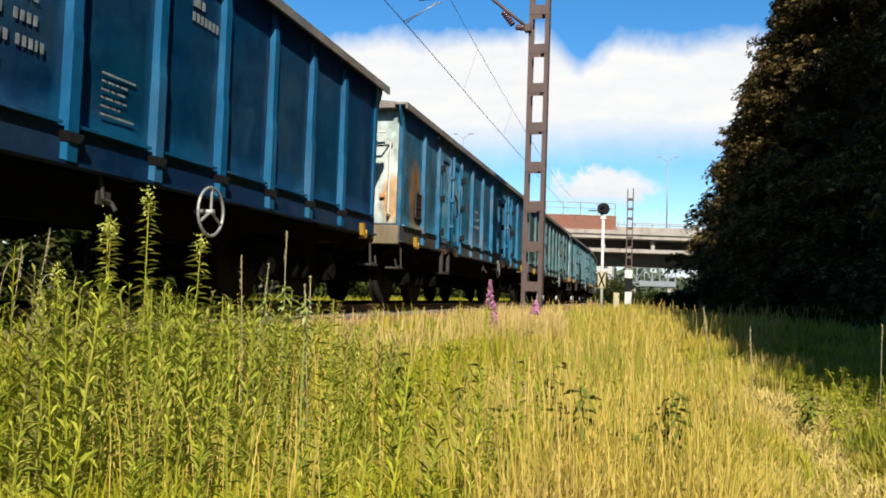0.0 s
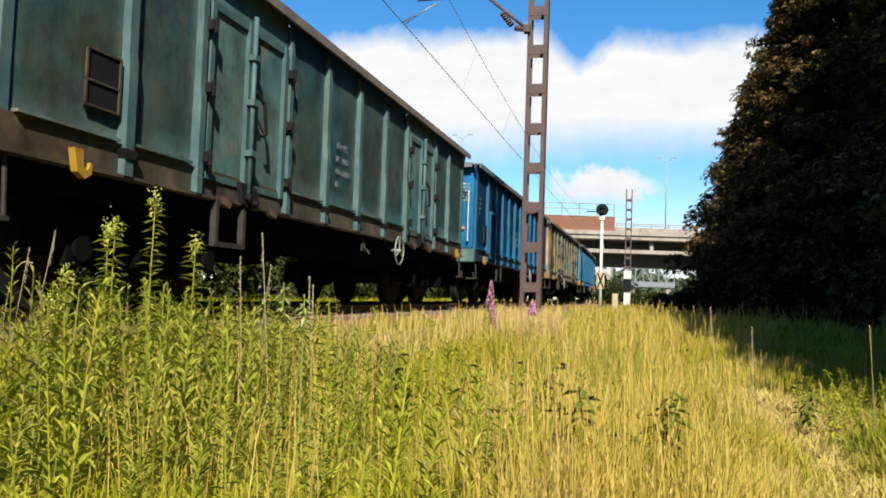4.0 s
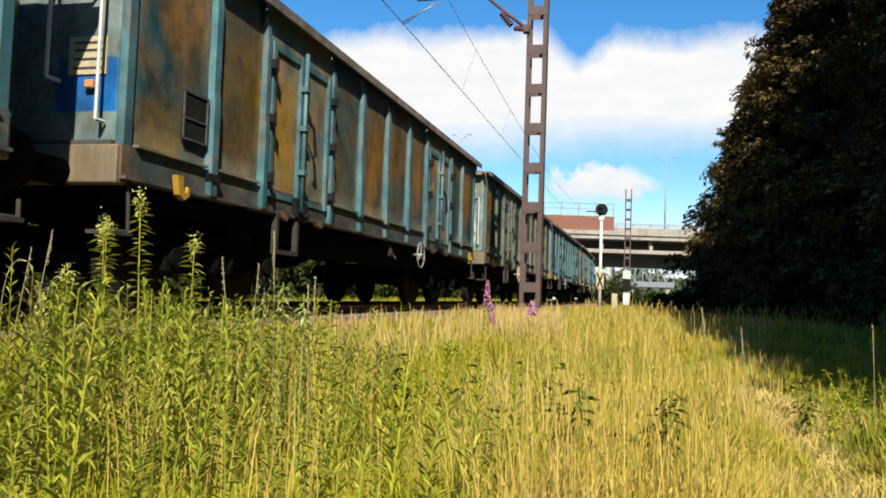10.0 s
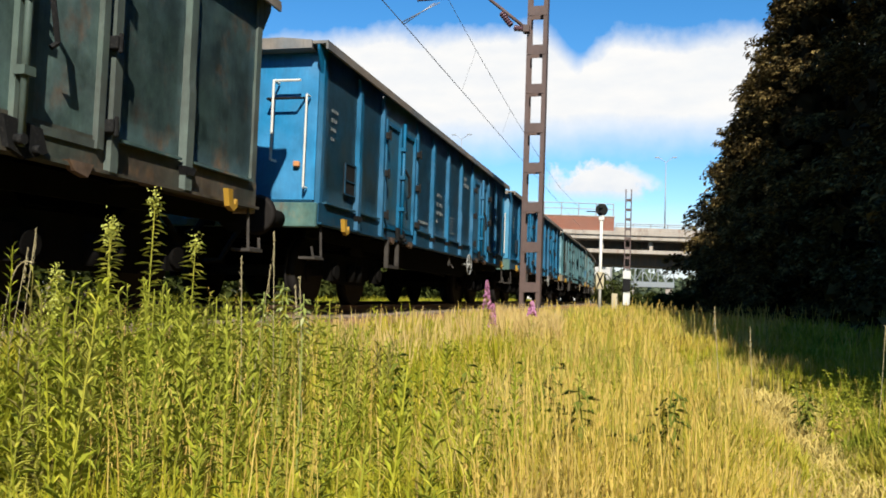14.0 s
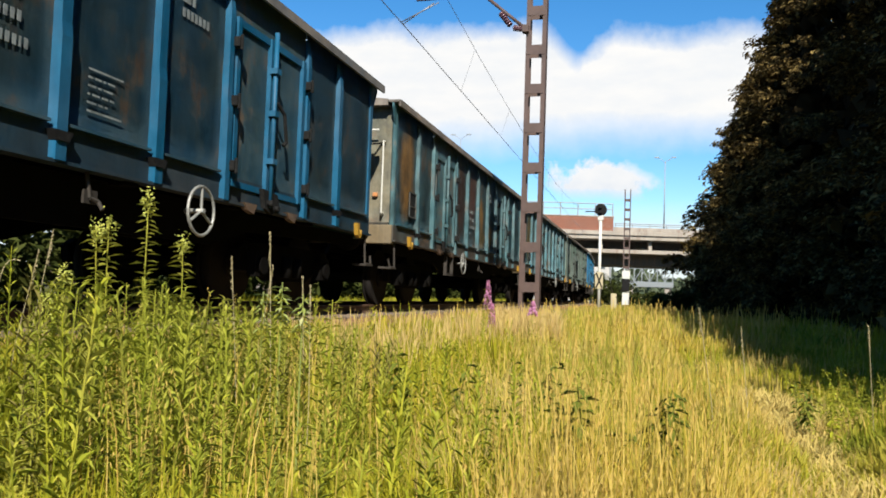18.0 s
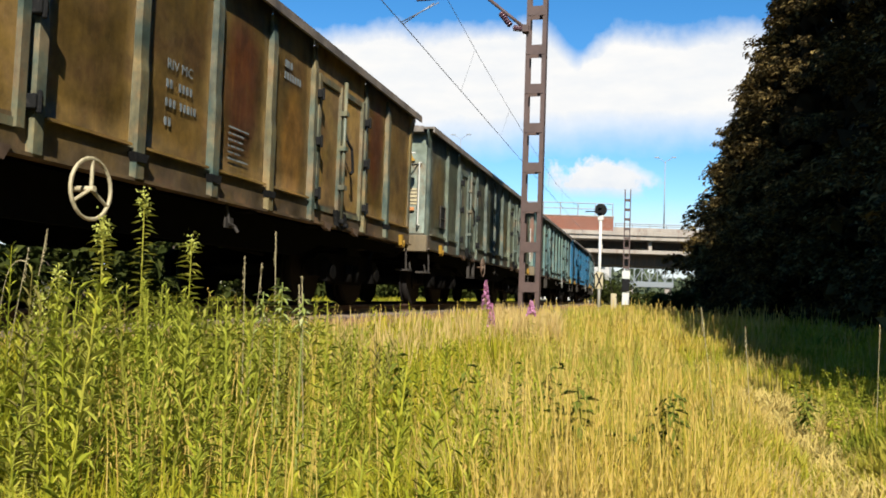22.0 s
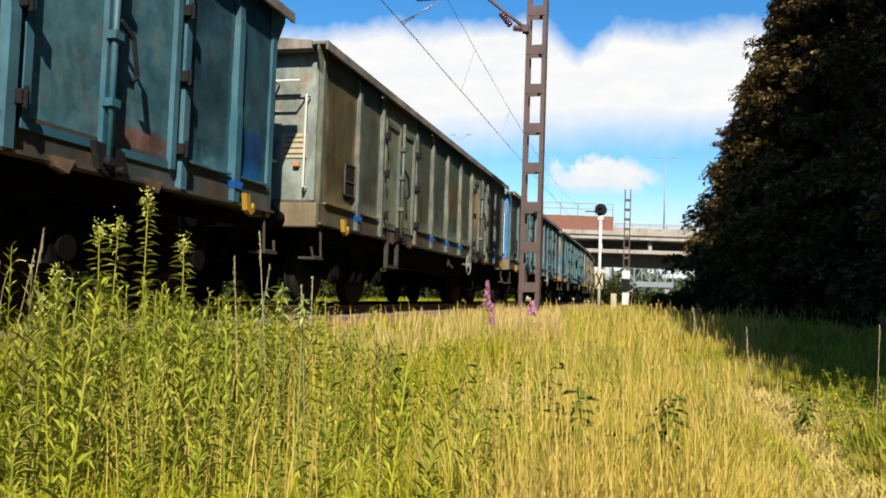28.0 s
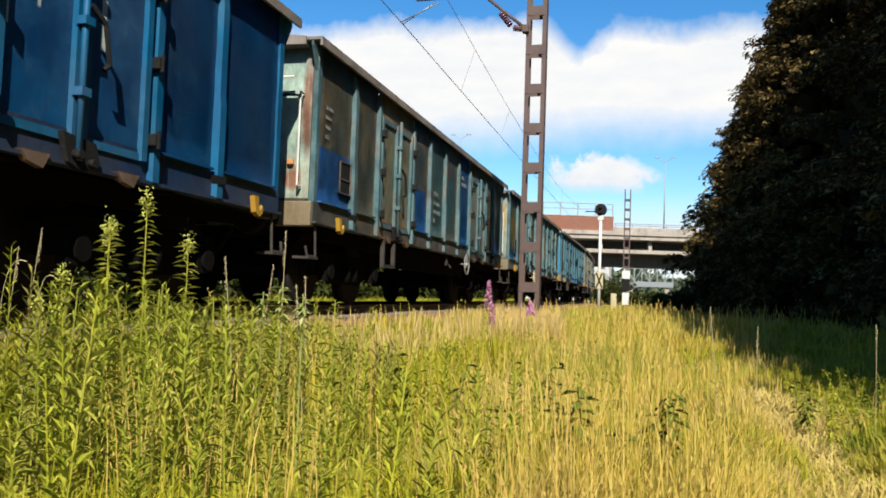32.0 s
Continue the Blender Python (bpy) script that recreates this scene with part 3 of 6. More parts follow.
            bm = bmesh.new()
            slab(bm, [(mid - 0.2, SILL + 0.2), (mid + 0.14, SILL + 0.17), (mid + 0.2, SILL + 0.02), (mid + 0.02, SILL - 0.05), (mid - 0.14, SILL + 0.0)], *yb(1.42, 1.47))
            rod(bm, (mid - 0.08, side * 1.47, SILL + 0.06), (mid - 0.08, side * 1.53, SILL + 0.06), 0.035, 8)
            rod(bm, (mid + 0.08, side * 1.47, SILL + 0.02), (mid + 0.08, side * 1.52, SILL + 0.02), 0.03, 8)
            kit("door_catch", bm, "dark")
            for x in (a + 0.35, mid + 0.42):
                bm = bmesh.new()
                slab(bm, [(x, SILL + 0.02), (x + 0.26, SILL + 0.02), (x + 0.2, SILL - 0.08), (x + 0.06, SILL - 0.05)], *yb(1.40, 1.46))
                kit("door_stop", bm, "rust")
        # corner posts
        for e in (-1, 1):
            bm = bmesh.new()
            xs = sorted((e * (HALF - 0.13), e * (HALF + 0.005)))
            box(bm, xs[0], xs[1], *yb(1.32, 1.395), SILL + 0.0, TOP - 0.036)
            kit("corner_post", soften(bm, 0.02), "post")
            bm = bmesh.new()
            slab(bm, [(e * (HALF + 0.006), TOP - 0.036), (e * (HALF + 0.16), TOP - 0.036), (e * (HALF + 0.16), TOP - 0.10), (e * (HALF + 0.006), TOP - 0.36)], *yb(1.36, 1.39))
            kit("corner_gusset", bm, "post")
            if side > 0:
                continue
            # rope hook
            bm = bmesh.new()
            hx = e * 5.72
            slab(bm, [(hx - 0.07, SILL + 0.10), (hx + 0.02, SILL + 0.10), (hx + 0.03, SILL + 0.0), (hx + 0.06, SILL - 0.04), (hx + 0.09, SILL - 0.02), (hx + 0.10, SILL + 0.02),
                      (hx + 0.125, SILL + 0.01), (hx + 0.12, SILL - 0.06), (hx + 0.05, SILL - 0.10), (hx - 0.03, SILL - 0.06), (hx - 0.045, SILL + 0.0)], *yb(1.445, 1.50))
            kit("rope_hook", bm, "yellow", "yellow painted rope hook")
            if e > 0:
                continue
            # foot step under the door
            bm = bmesh.new()
            fx = e * 3.5
            slab(bm, [(fx - 0.285, SILL - 0.01), (fx - 0.285, SILL - 0.445), (fx + 0.285, SILL - 0.445), (fx + 0.285, SILL - 0.01),
                      (fx + 0.235, SILL - 0.01), (fx + 0.235, SILL - 0.40), (fx - 0.235, SILL - 0.40), (fx - 0.235, SILL - 0.01)], *yb(1.385, 1.445))
            kit("foot_step", bm, "stepsteel", "hanging steel foot step")
        for a, b in hatches if side < 0 else ():
            bm = bmesh.new()
            box(bm, a + 0.17, b - 0.17, *yb(1.39, 1.41), SILL + 0.16, SILL + 1.18)
            kit("hatch_door", bm, "sheet", "small low side hatch")
            bm = bmesh.new()
            box(bm, a + 0.13, a + 0.2, *yb(1.39, 1.47), SILL + 0.1, SILL + 1.24)
            box(bm, b - 0.2, b - 0.13, *yb(1.39, 1.47), SILL + 0.1, SILL + 1.24)
            box(bm, a + 0.2, b - 0.2, *yb(1.39, 1.49), SILL + 1.18, SILL + 1.25)
            box(bm, a + 0.2, b - 0.2, *yb(1.39, 1.45), SILL + 0.1, SILL + 0.16)
            kit("hatch_frame", bm, "post")
        # label holder and its grille
        for e in (-1,) if side < 0 else ():
            bm = bmesh.new()
            lx = e * 5.42
            box(bm, lx - 0.19, lx + 0.19, *yb(1.392, 1.408), SILL + 0.45, SILL + 0.86)
            kit("label_holder", bm, "dark", "dark wire label holder")
            bm = bmesh.new()
            for z in (0.45, 0.63, 0.86):
                box(bm, lx - 0.2, lx + 0.2, *yb(1.4085, 1.420), SILL + z - 0.008, SILL + z + 0.008)
            box(bm, lx - 0.2, lx - 0.18, *yb(1.4085, 1.423), SILL + 0.44, SILL + 0.87)
            box(bm, lx + 0.18, lx + 0.2, *yb(1.4085, 1.423), SILL + 0.44, SILL + 0.87)
            kit("label_grille", bm, "sill", "", "label_holder")
    # painted markings on the camera's side, as plain bars
    def bars(name, x, z, rows, h, gap):
        bm = bmesh.new()
        for r, cells in enumerate(rows):
            cx = x
            for w in cells:
                if w > 0:
                    box(bm, cx, cx + w, -1.3955, -1.3935, z - r * (h + gap), z - r * (h + gap) + h)
                cx += abs(w) + 0.024
        kit(name, bm, "mark", "faded white painted marking")
    bars("number_marking", -0.80, 2.02, [(), (0.034, 0.034, -0.05, 0.034, 0.034, 0.034, 0.034), (0.034, 0.034, 0.034, -0.02, 0.034, 0.034, 0.034, 0.02, 0.034), (0.034, 0.034)], 0.07, 0.09)
    me = lettering("RIV MC", 0.125)
    me.transform(Matrix.Translation((-0.80, -1.3940, 2.02)) @ Matrix.Rotation(radians(90), 4, "X"))
    KIT.append(("exchange_marking", me, "mark", "faded white letters of the exchange mark", None))
    bars("company_marking", 1.42, 2.65, [(0.12, 0.05), (0.045, 0.04, 0.04, 0.04, 0.045, 0.04, 0.04)], 0.08, 0.05)
    bars("data_marking", 0.27, 1.74, [(0.40,), (0.05, 0.07, 0.03, 0.08), (0.09, 0.04, 0.10), (0.03, 0.08, 0.07, 0.05), (0.10, 0.05, 0.03), (0.40,)], 0.016, 0.045)
    bars("small_marking", -1.95, 1.44, [(0.2, 0.12, 0.18)], 0.045, 0.02)
    bars("end_marking", -6.1, 2.45, [(0.034, 0.034, 0.034, 0.034), (0.045, 0.034, 0.04), (0.034, 0.034, 0.034), (0.05, 0.034)], 0.045, 0.075)
    # ends
    for e in (-1, 1):
        def xb(a, b):
            return tuple(sorted((e * a, e * b)))
        bm = bmesh.new()
        box(bm, *xb(HALF - 0.05, HALF - 0.03), -1.33, 1.33, SILL + 0.24, TOP - 0.05)
        kit("end_wall", bm, "end")
        bm = bmesh.new()
        slab_pts = [(-1.29, TOP - 0.085), (1.29, TOP - 0.085), (1.29, TOP + 0.012), (0.9, TOP + 0.055), (-0.9, TOP + 0.055), (-1.29, TOP + 0.012)]
        va = [bm.verts.new((e * (HALF - 0.09), y, z)) for y, z in slab_pts]
        vb = [bm.verts.new((e * (HALF + 0.175), y, z)) for y, z in slab_pts]
        bm.faces.new(va)
        bm.faces.new(vb[::-1])
        for i in range(6):
            bm.faces.new((va[i], va[(i + 1) % 6], vb[(i + 1) % 6], vb[i]))
        kit("end_rail", bm, "rim")
        for y in (-0.3, 0.3):
            bm = bmesh.new()
            slab(bm, [(e * (HALF - 0.03), TOP - 0.14), (e * (HALF + 0.02), TOP - 0.14), (e * (HALF + 0.10), SILL + 0.9), (e * (HALF + 0.12), SILL + 0.02), (e * (HALF - 0.03), SILL + 0.02)], y - 0.06, y + 0.06)
            kit("end_post", bm, "end")
        bm = bmesh.new()
        bent(bm, [(e * (HALF - 0.03), -0.72, SILL + 1.50), (e * (HALF + 0.14), -0.72, SILL + 1.50), (e * (HALF + 0.14), -1.10, SILL + 1.50), (e * (HALF - 0.03), -1.16, SILL + 1.54)], 0.016)
        kit("climbing_rung", bm, "dark")
        bm = bmesh.new()
        box(bm, *xb(HALF - 0.03, HALF + 0.035), -1.32, 1.32, SILL + 0.24, SILL + 0.275)
        kit("end_rib", bm, "sill")
        bm = bmesh.new()
        box(bm, *xb(HALF - 0.1, HALF + 0.045), -1.38, 1.38, SILL - 0.06, SILL + 0.24)
        kit("headstock", soften(bm, 0.012), "head")
        # white grab rails, data plate and warning plate on the corner that is passed
        bm = bmesh.new()
        q = e * (HALF + 0.10)
        bent(bm, [(e * HALF, -1.22, SILL + 0.42), (q, -1.22, SILL + 0.42), (q, -1.22, SILL + 1.55), (e * HALF, -1.22, SILL + 1.55)], 0.014)
        kit("grab_rail", bm, "white", "white grab rail")
        bm = bmesh.new()
        bent(bm, [(e * HALF, -0.80, SILL + 0.75), (q + e * 0.05, -0.80, SILL + 0.75), (q + e * 0.05, -0.80, SILL + 1.72), (e * HALF, -0.80, SILL + 1.72)], 0.016)
        bent(bm, [(q + e * 0.04, -0.80, SILL + 1.72), (q + e * 0.04, -1.15, SILL + 1.72)], 0.016)
        kit("grab_rail", bm, "white", "white grab rail")
        bm = bmesh.new()
        box(bm, *xb(HALF - 0.029, HALF - 0.015), -1.20, -0.86, SILL + 0.80, SILL + 1.10)
        kit("data_plate", bm, "plate", "pale tan data plate")
        bm = bmesh.new()
        for z in (0.85, 0.92, 0.99, 1.05):
            box(bm, *xb(HALF - 0.0145, HALF - 0.011), -1.16, -0.91, SILL + z - 0.009, SILL + z + 0.009)
        kit("plate_text", bm, "sill", "", "data_plate")
        bm = bmesh.new()
        tv = [bm.verts.new((e * (HALF - 0.024), y, z)) for y, z in ((-1.10, SILL + 1.60), (-0.94, SILL + 1.60), (-1.02, SILL + 1.73))]
        tw = [bm.verts.new((e * (HALF - 0.029), v.co.y, v.co.z)) for v in tv]
        bm.faces.new(tv)
        bm.faces.new(tw[::-1])
        for i in range(3):
            bm.faces.new((tv[i], tv[(i + 1) % 3], tw[(i + 1) % 3], tw[i]))
        kit("warning_sign", bm, "yellow", "yellow triangular warning sign")
        bm = bmesh.new()
        box(bm, *xb(HALF - 0.028, HALF + 0.03), -1.12, -1.04, SILL + 0.68, SILL + 0.75)
        kit("reflector", soften(bm, 0.01), "orange", "small orange reflector")
        bm = bmesh.new()
        for r, cells in enumerate([(0.07, 0.1), (0.05, 0.12), (0.3,), (0.3,), (0.22,), (0.16, 0.1)]):
            cy = -1.22
            for wd in cells:
                box(bm, *xb(HALF - 0.029, HALF - 0.026), cy, cy + wd, SILL + 1.72 - 0.075 * r, SILL + 1.755 - 0.075 * r)
                cy += wd + 0.03
        kit("end_lettering", bm, "mark", "small white painted lettering")
        # shunter's step
        bm = bmesh.new()
        bent(bm, [(e * (HALF - 0.12), -1.38, SILL), (e * (HALF - 0.12), -1.40, SILL - 0.42), (e * (HALF + 0.12), -1.40, SILL - 0.42), (e * (HALF + 0.14), -1.38, SILL - 0.3)], 0.016)
        box(bm, *xb(HALF - 0.14, HALF + 0.14), -1.43, -1.22, SILL - 0.45, SILL - 0.42)
        kit("corner_step", bm, "stepsteel", "steel shunting step")
        for y in (-0.875, 0.875):
            bm = bmesh.new()
            rod(bm, (e * HALF, y, SILL + 0.03), (e * (HALF + 0.36), y, SILL + 0.03), 0.11, 12)
            rod(bm, (e * (HALF + 0.36), y, SILL + 0.03), (e * (HALF + 0.56), y, SILL + 0.03), 0.08, 12)
            kit("buffer", bm, "under")
            bm = bmesh.new()
            rod(bm, (e * (HALF + 0.56), y, SILL + 0.03), (e * (HALF + 0.605), y, SILL + 0.03), 0.24, 18, 0.2)
            kit("buffer_head", bm, "wheel", "worn steel buffer head", "buffer")
        bm = bmesh.new()
        bent(bm, [(e * HALF, 0, SILL - 0.02), (e * (HALF + 0.3), 0, SILL - 0.04), (e * (HALF + 0.36), 0, SILL - 0.12), (e * (HALF + 0.62), 0, SILL - 0.22)], 0.045)
        kit("coupling", bm, "under")
        bm = bmesh.new()
        bent(bm, [(e * HALF, -0.35, SILL - 0.1), (e * (HALF + 0.2), -0.36, SILL - 0.25), (e * (HALF + 0.35), -0.3, SILL - 0.5), (e * (HALF + 0.55), -0.2, SILL - 0.52)], 0.03)
        kit("brake_hose", bm, "dark")
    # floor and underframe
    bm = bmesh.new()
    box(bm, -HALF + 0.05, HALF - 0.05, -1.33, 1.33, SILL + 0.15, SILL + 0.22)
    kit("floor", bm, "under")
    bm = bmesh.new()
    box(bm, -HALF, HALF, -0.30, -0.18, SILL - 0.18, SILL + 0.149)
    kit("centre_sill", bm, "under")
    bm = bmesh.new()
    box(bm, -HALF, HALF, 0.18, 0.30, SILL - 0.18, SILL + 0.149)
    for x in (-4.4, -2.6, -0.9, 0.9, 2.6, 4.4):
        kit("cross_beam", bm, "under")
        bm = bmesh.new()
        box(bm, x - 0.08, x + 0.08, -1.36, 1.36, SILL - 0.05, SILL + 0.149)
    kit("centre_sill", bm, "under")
    # Deep dark plates, added to fill the black gap below the floor.
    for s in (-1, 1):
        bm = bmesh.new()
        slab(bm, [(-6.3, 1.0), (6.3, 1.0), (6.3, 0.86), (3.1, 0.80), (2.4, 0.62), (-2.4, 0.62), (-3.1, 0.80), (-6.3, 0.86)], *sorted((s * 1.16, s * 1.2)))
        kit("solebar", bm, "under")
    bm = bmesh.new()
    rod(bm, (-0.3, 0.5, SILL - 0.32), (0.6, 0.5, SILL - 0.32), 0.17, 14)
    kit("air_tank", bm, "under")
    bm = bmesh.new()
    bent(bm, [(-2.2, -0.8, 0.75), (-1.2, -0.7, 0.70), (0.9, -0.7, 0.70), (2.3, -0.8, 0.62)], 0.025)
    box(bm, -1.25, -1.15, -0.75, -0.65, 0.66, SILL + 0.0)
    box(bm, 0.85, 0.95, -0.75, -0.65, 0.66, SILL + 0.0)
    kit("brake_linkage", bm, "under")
    bm = bmesh.new()
    bent(bm, [(0.35, -1.36, SILL), (0.35, -1.40, 0.82), (0.42, -1.42, 0.80), (0.42, -1.46, 0.74)], 0.016)
    box(bm, 0.30, 0.45, -1.39, -1.37, 0.78, 0.88)
    kit("brake_lever", bm, "stepsteel", "grey brake changeover lever")
    # hand brake wheel
    bm = bmesh.new()
    cx, cy, cz, R = 0.0, -1.50, 0.87, 0.215
    ring = []
    for i in range(24):
        a = 2 * math.pi * i / 24
        ring.append([bm.verts.new((cx + (R + 0.014 * math.cos(b * math.pi / 3)) * math.cos(a), cy + 0.014 * math.sin(b * math.pi / 3), cz + (R + 0.014 * math.cos(b * math.pi / 3)) * math.sin(a))) for b in range(6)])
    for i in range(24):
        for b in range(6):
            bm.faces.new((ring[i][b], ring[i][(b + 1) % 6], ring[(i + 1) % 24][(b + 1) % 6], ring[(i + 1) % 24][b]))
    for i in range(3):
        a = math.pi / 2 + i * 2 * math.pi / 3
        rod(bm, (cx, cy, cz), (cx + R * math.cos(a), cy, cz + R * math.sin(a)), 0.013, 6)
    rod(bm, (cx, cy - 0.03, cz), (cx, cy + 0.16, cz), 0.022, 8)
    kit("brake_wheel", bm, "wheelpaint", "spoked hand brake wheel")
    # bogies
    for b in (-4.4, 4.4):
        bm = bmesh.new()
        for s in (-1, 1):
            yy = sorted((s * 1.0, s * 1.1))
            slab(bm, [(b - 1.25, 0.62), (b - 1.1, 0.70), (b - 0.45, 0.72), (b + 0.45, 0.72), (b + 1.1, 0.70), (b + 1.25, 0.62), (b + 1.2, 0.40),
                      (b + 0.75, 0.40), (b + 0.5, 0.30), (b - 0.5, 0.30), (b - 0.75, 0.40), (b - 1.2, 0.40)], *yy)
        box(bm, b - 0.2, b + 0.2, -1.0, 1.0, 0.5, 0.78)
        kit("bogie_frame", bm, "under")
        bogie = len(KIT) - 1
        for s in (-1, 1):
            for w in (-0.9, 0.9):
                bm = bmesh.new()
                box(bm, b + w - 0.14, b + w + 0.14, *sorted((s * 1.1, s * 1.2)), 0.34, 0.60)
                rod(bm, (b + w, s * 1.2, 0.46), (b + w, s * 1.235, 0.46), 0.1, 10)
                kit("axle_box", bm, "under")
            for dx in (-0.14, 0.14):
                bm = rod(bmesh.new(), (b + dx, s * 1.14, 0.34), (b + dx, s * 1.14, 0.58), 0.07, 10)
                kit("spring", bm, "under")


wagon_kit(POSTS, DOORS, [])
KITS["doors"] = list(KIT)
KIT.clear()
wagon_kit(WIDE_POSTS, [(-4.62, -2.64), (2.64, 4.62)], [])
KITS["wide"] = list(KIT)
KIT.clear()
wagon_kit(PLAIN_POSTS, [], [(PLAIN_POSTS[0], PLAIN_POSTS[1])])
KITS["plain"] = list(KIT)


AXLE = to_mesh("axle", rod(bmesh.new(), (0, -1.05, 0), (0, 1.05, 0), 0.08, 10), M["wheel"])


def wheel_mesh(s):
    bm = bmesh.new()
    rod(bm, (0, s * 0.69, 0), (0, s * 0.72, 0), 0.49, 28)
    rod(bm, (0, s * 0.72, 0), (0, s * 0.83, 0), 0.462, 28)
    rod(bm, (0, s * 0.83, 0), (0, s * 0.86, 0), 0.16, 14)
    return to_mesh("wheel", bm, M["wheel"])


WHEELS = [wheel_mesh(-1), wheel_mesh(1)]

BLUE, DEEP, TEAL = (0.005, 0.074, 0.140), (0.003, 0.050, 0.115), (0.028, 0.080, 0.088)
PALE, OLIVE, BROWN = (0.045, 0.135, 0.175), (0.068, 0.065, 0.040), (0.060, 0.042, 0.026)
GREYGREEN, OCHRE, SLATE = (0.066, 0.084, 0.058), (0.168, 0.100, 0.027), (0.032, 0.052, 0.053)
POSTTEAL, POSTBLUE, POSTGREY = (0.050, 0.110, 0.122), (0.005, 0.084, 0.170), (0.074, 0.085, 0.074)
ENDPALE = (0.22, 0.34, 0.36)

# sheets, second tone, its share, rust, posts, end, words for the label
FLEET = {
    -5: (BLUE, TEAL, 0.4, 0.2, POSTTEAL, ENDPALE, "faded blue"),
    -4: (TEAL, BLUE, 0.4, 0.2, POSTTEAL, ENDPALE, "faded teal"),
    -3: (PALE, TEAL, 0.4, 0.25, POSTTEAL, ENDPALE, "faded pale blue"),
    -2: (TEAL, GREYGREEN, 0.4, 0.3, POSTTEAL, ENDPALE, "faded teal"),
    -1: (BLUE, PALE, 0.3, 0.25, POSTBLUE, (0.30, 0.40, 0.36), "sky-blue weathered"),
    0: ((0.001, 0.037, 0.112), BLUE, 0.15, 0.05, POSTBLUE, (0.05, 0.22, 0.36), "clean dark blue"),
    1: ((0.135, 0.086, 0.024), (0.090, 0.066, 0.022), 0.5, 0.26, (0.072, 0.092, 0.078), (0.20, 0.17, 0.09), "rusty ochre-brown"),
    2: ((0.003, 0.044, 0.110), BLUE, 0.2, 0.06, POSTBLUE, (0.02, 0.19, 0.38), "dark blue"),
    3: (GREYGREEN, TEAL, 0.4, 0.2, POSTTEAL, (0.16, 0.22, 0.19), "grey-green"),
    4: (PALE, BLUE, 0.5, 0.35, POSTTEAL, (0.25, 0.38, 0.42), "pale blue patched"),
    5: (BROWN, SLATE, 0.3, 0.35, POSTTEAL, (0.13, 0.10, 0.07), "brown weathered"),
    6: (TEAL, GREYGREEN, 0.5, 0.25, POSTTEAL, (0.20, 0.30, 0.31), "teal weathered"),
    7: ((0.080, 0.088, 0.048), GREYGREEN, 0.4, 0.18, POSTGREY, (0.14, 0.22, 0.21), "olive-green weathered"),
    8: (TEAL, OCHRE, 0.45, 0.42, POSTTEAL, (0.15, 0.18, 0.16), "dark teal rust-blotched"),
    9: (TEAL, SLATE, 0.4, 0.2, POSTTEAL, (0.18, 0.32, 0.36), "dull teal"),
    10: (BLUE, DEEP, 0.3, 0.08, POSTBLUE, (0.10, 0.28, 0.42), "blue"),
    11: (BLUE, SLATE, 0.3, 0.1, POSTBLUE, (0.03, 0.21, 0.42), "blue"),
    12: ((0.045, 0.080, 0.066), SLATE, 0.4, 0.2, POSTGREY, (0.18, 0.24, 0.20), "grey-green"),
    13: (PALE, GREYGREEN, 0.4, 0.35, POSTTEAL, (0.32, 0.33, 0.27), "pale teal"),
    14: ((0.020, 0.060, 0.072), SLATE, 0.4, 0.38, POSTTEAL, (0.17, 0.15, 0.10), "dark slate rusty"),
    15: ((0.013, 0.052, 0.085), SLATE, 0.4, 0.14, POSTBLUE, (0.03, 0.20, 0.38), "dull blue"),
    16: ((0.082, 0.112, 0.080), GREYGREEN, 0.4, 0.22, POSTTEAL, (0.14, 0.22, 0.19), "grey-green"),
    17: ((0.082, 0.084, 0.048), (0.060, 0.070, 0.045), 0.5, 0.28, (0.056, 0.080, 0.068), (0.22, 0.27, 0.23), "dark olive"),
    18: ((0.195, 0.115, 0.025), (0.120, 0.078, 0.026), 0.5, 0.55, (0.052, 0.082, 0.066), (0.36, 0.36, 0.29), "rust-brown"),
    19: (OCHRE, GREYGREEN, 0.5, 0.4, POSTGREY, (0.45, 0.46, 0.41), "ochre blue-patched"),
    20: (TEAL, SLATE, 0.5, 0.35, POSTTEAL, (0.10, 0.22, 0.24), "dull teal"),
    21: (SLATE, OLIVE, 0.5, 0.3, POSTTEAL, (0.03, 0.19, 0.45), "grey-teal blue-patched"),
    22: ((0.088, 0.086, 0.050), GREYGREEN, 0.4, 0.26, POSTGREY, (0.20, 0.23, 0.20), "olive-grey"),
    23: ((0.020, 0.070, 0.092), TEAL, 0.4, 0.16, (0.040, 0.105, 0.135), (0.045, 0.24, 0.42), "dark teal"),
    24: ((0.026, 0.082, 0.090), (0.045, 0.080, 0.065), 0.3, 0.42, POSTTEAL, (0.20, 0.24, 0.20), "slate rust-blotched"),
    25: (SLATE, OLIVE, 0.5, 0.4, POSTTEAL, (0.33, 0.43, 0.36), "grey blue-patched"),
    26: ((0.002, 0.036, 0.112), DEEP, 0.2, 0.05, POSTBLUE, (0.04, 0.19, 0.36), "clean deep blue"),
    27: (BLUE, TEAL, 0.3, 0.2, POSTBLUE, ENDPALE, "blue"),
}
RUSTY = paint("rust_brown_steel", (0.11, 0.07, 0.045), (0.07, 0.05, 0.04), 0.5, 0.5, seed=3)
HEADSTOCK = paint("dusty_tan_headstock", (0.17, 0.125, 0.07), (0.12, 0.095, 0.06), 0.5, 0.15, seed=4)
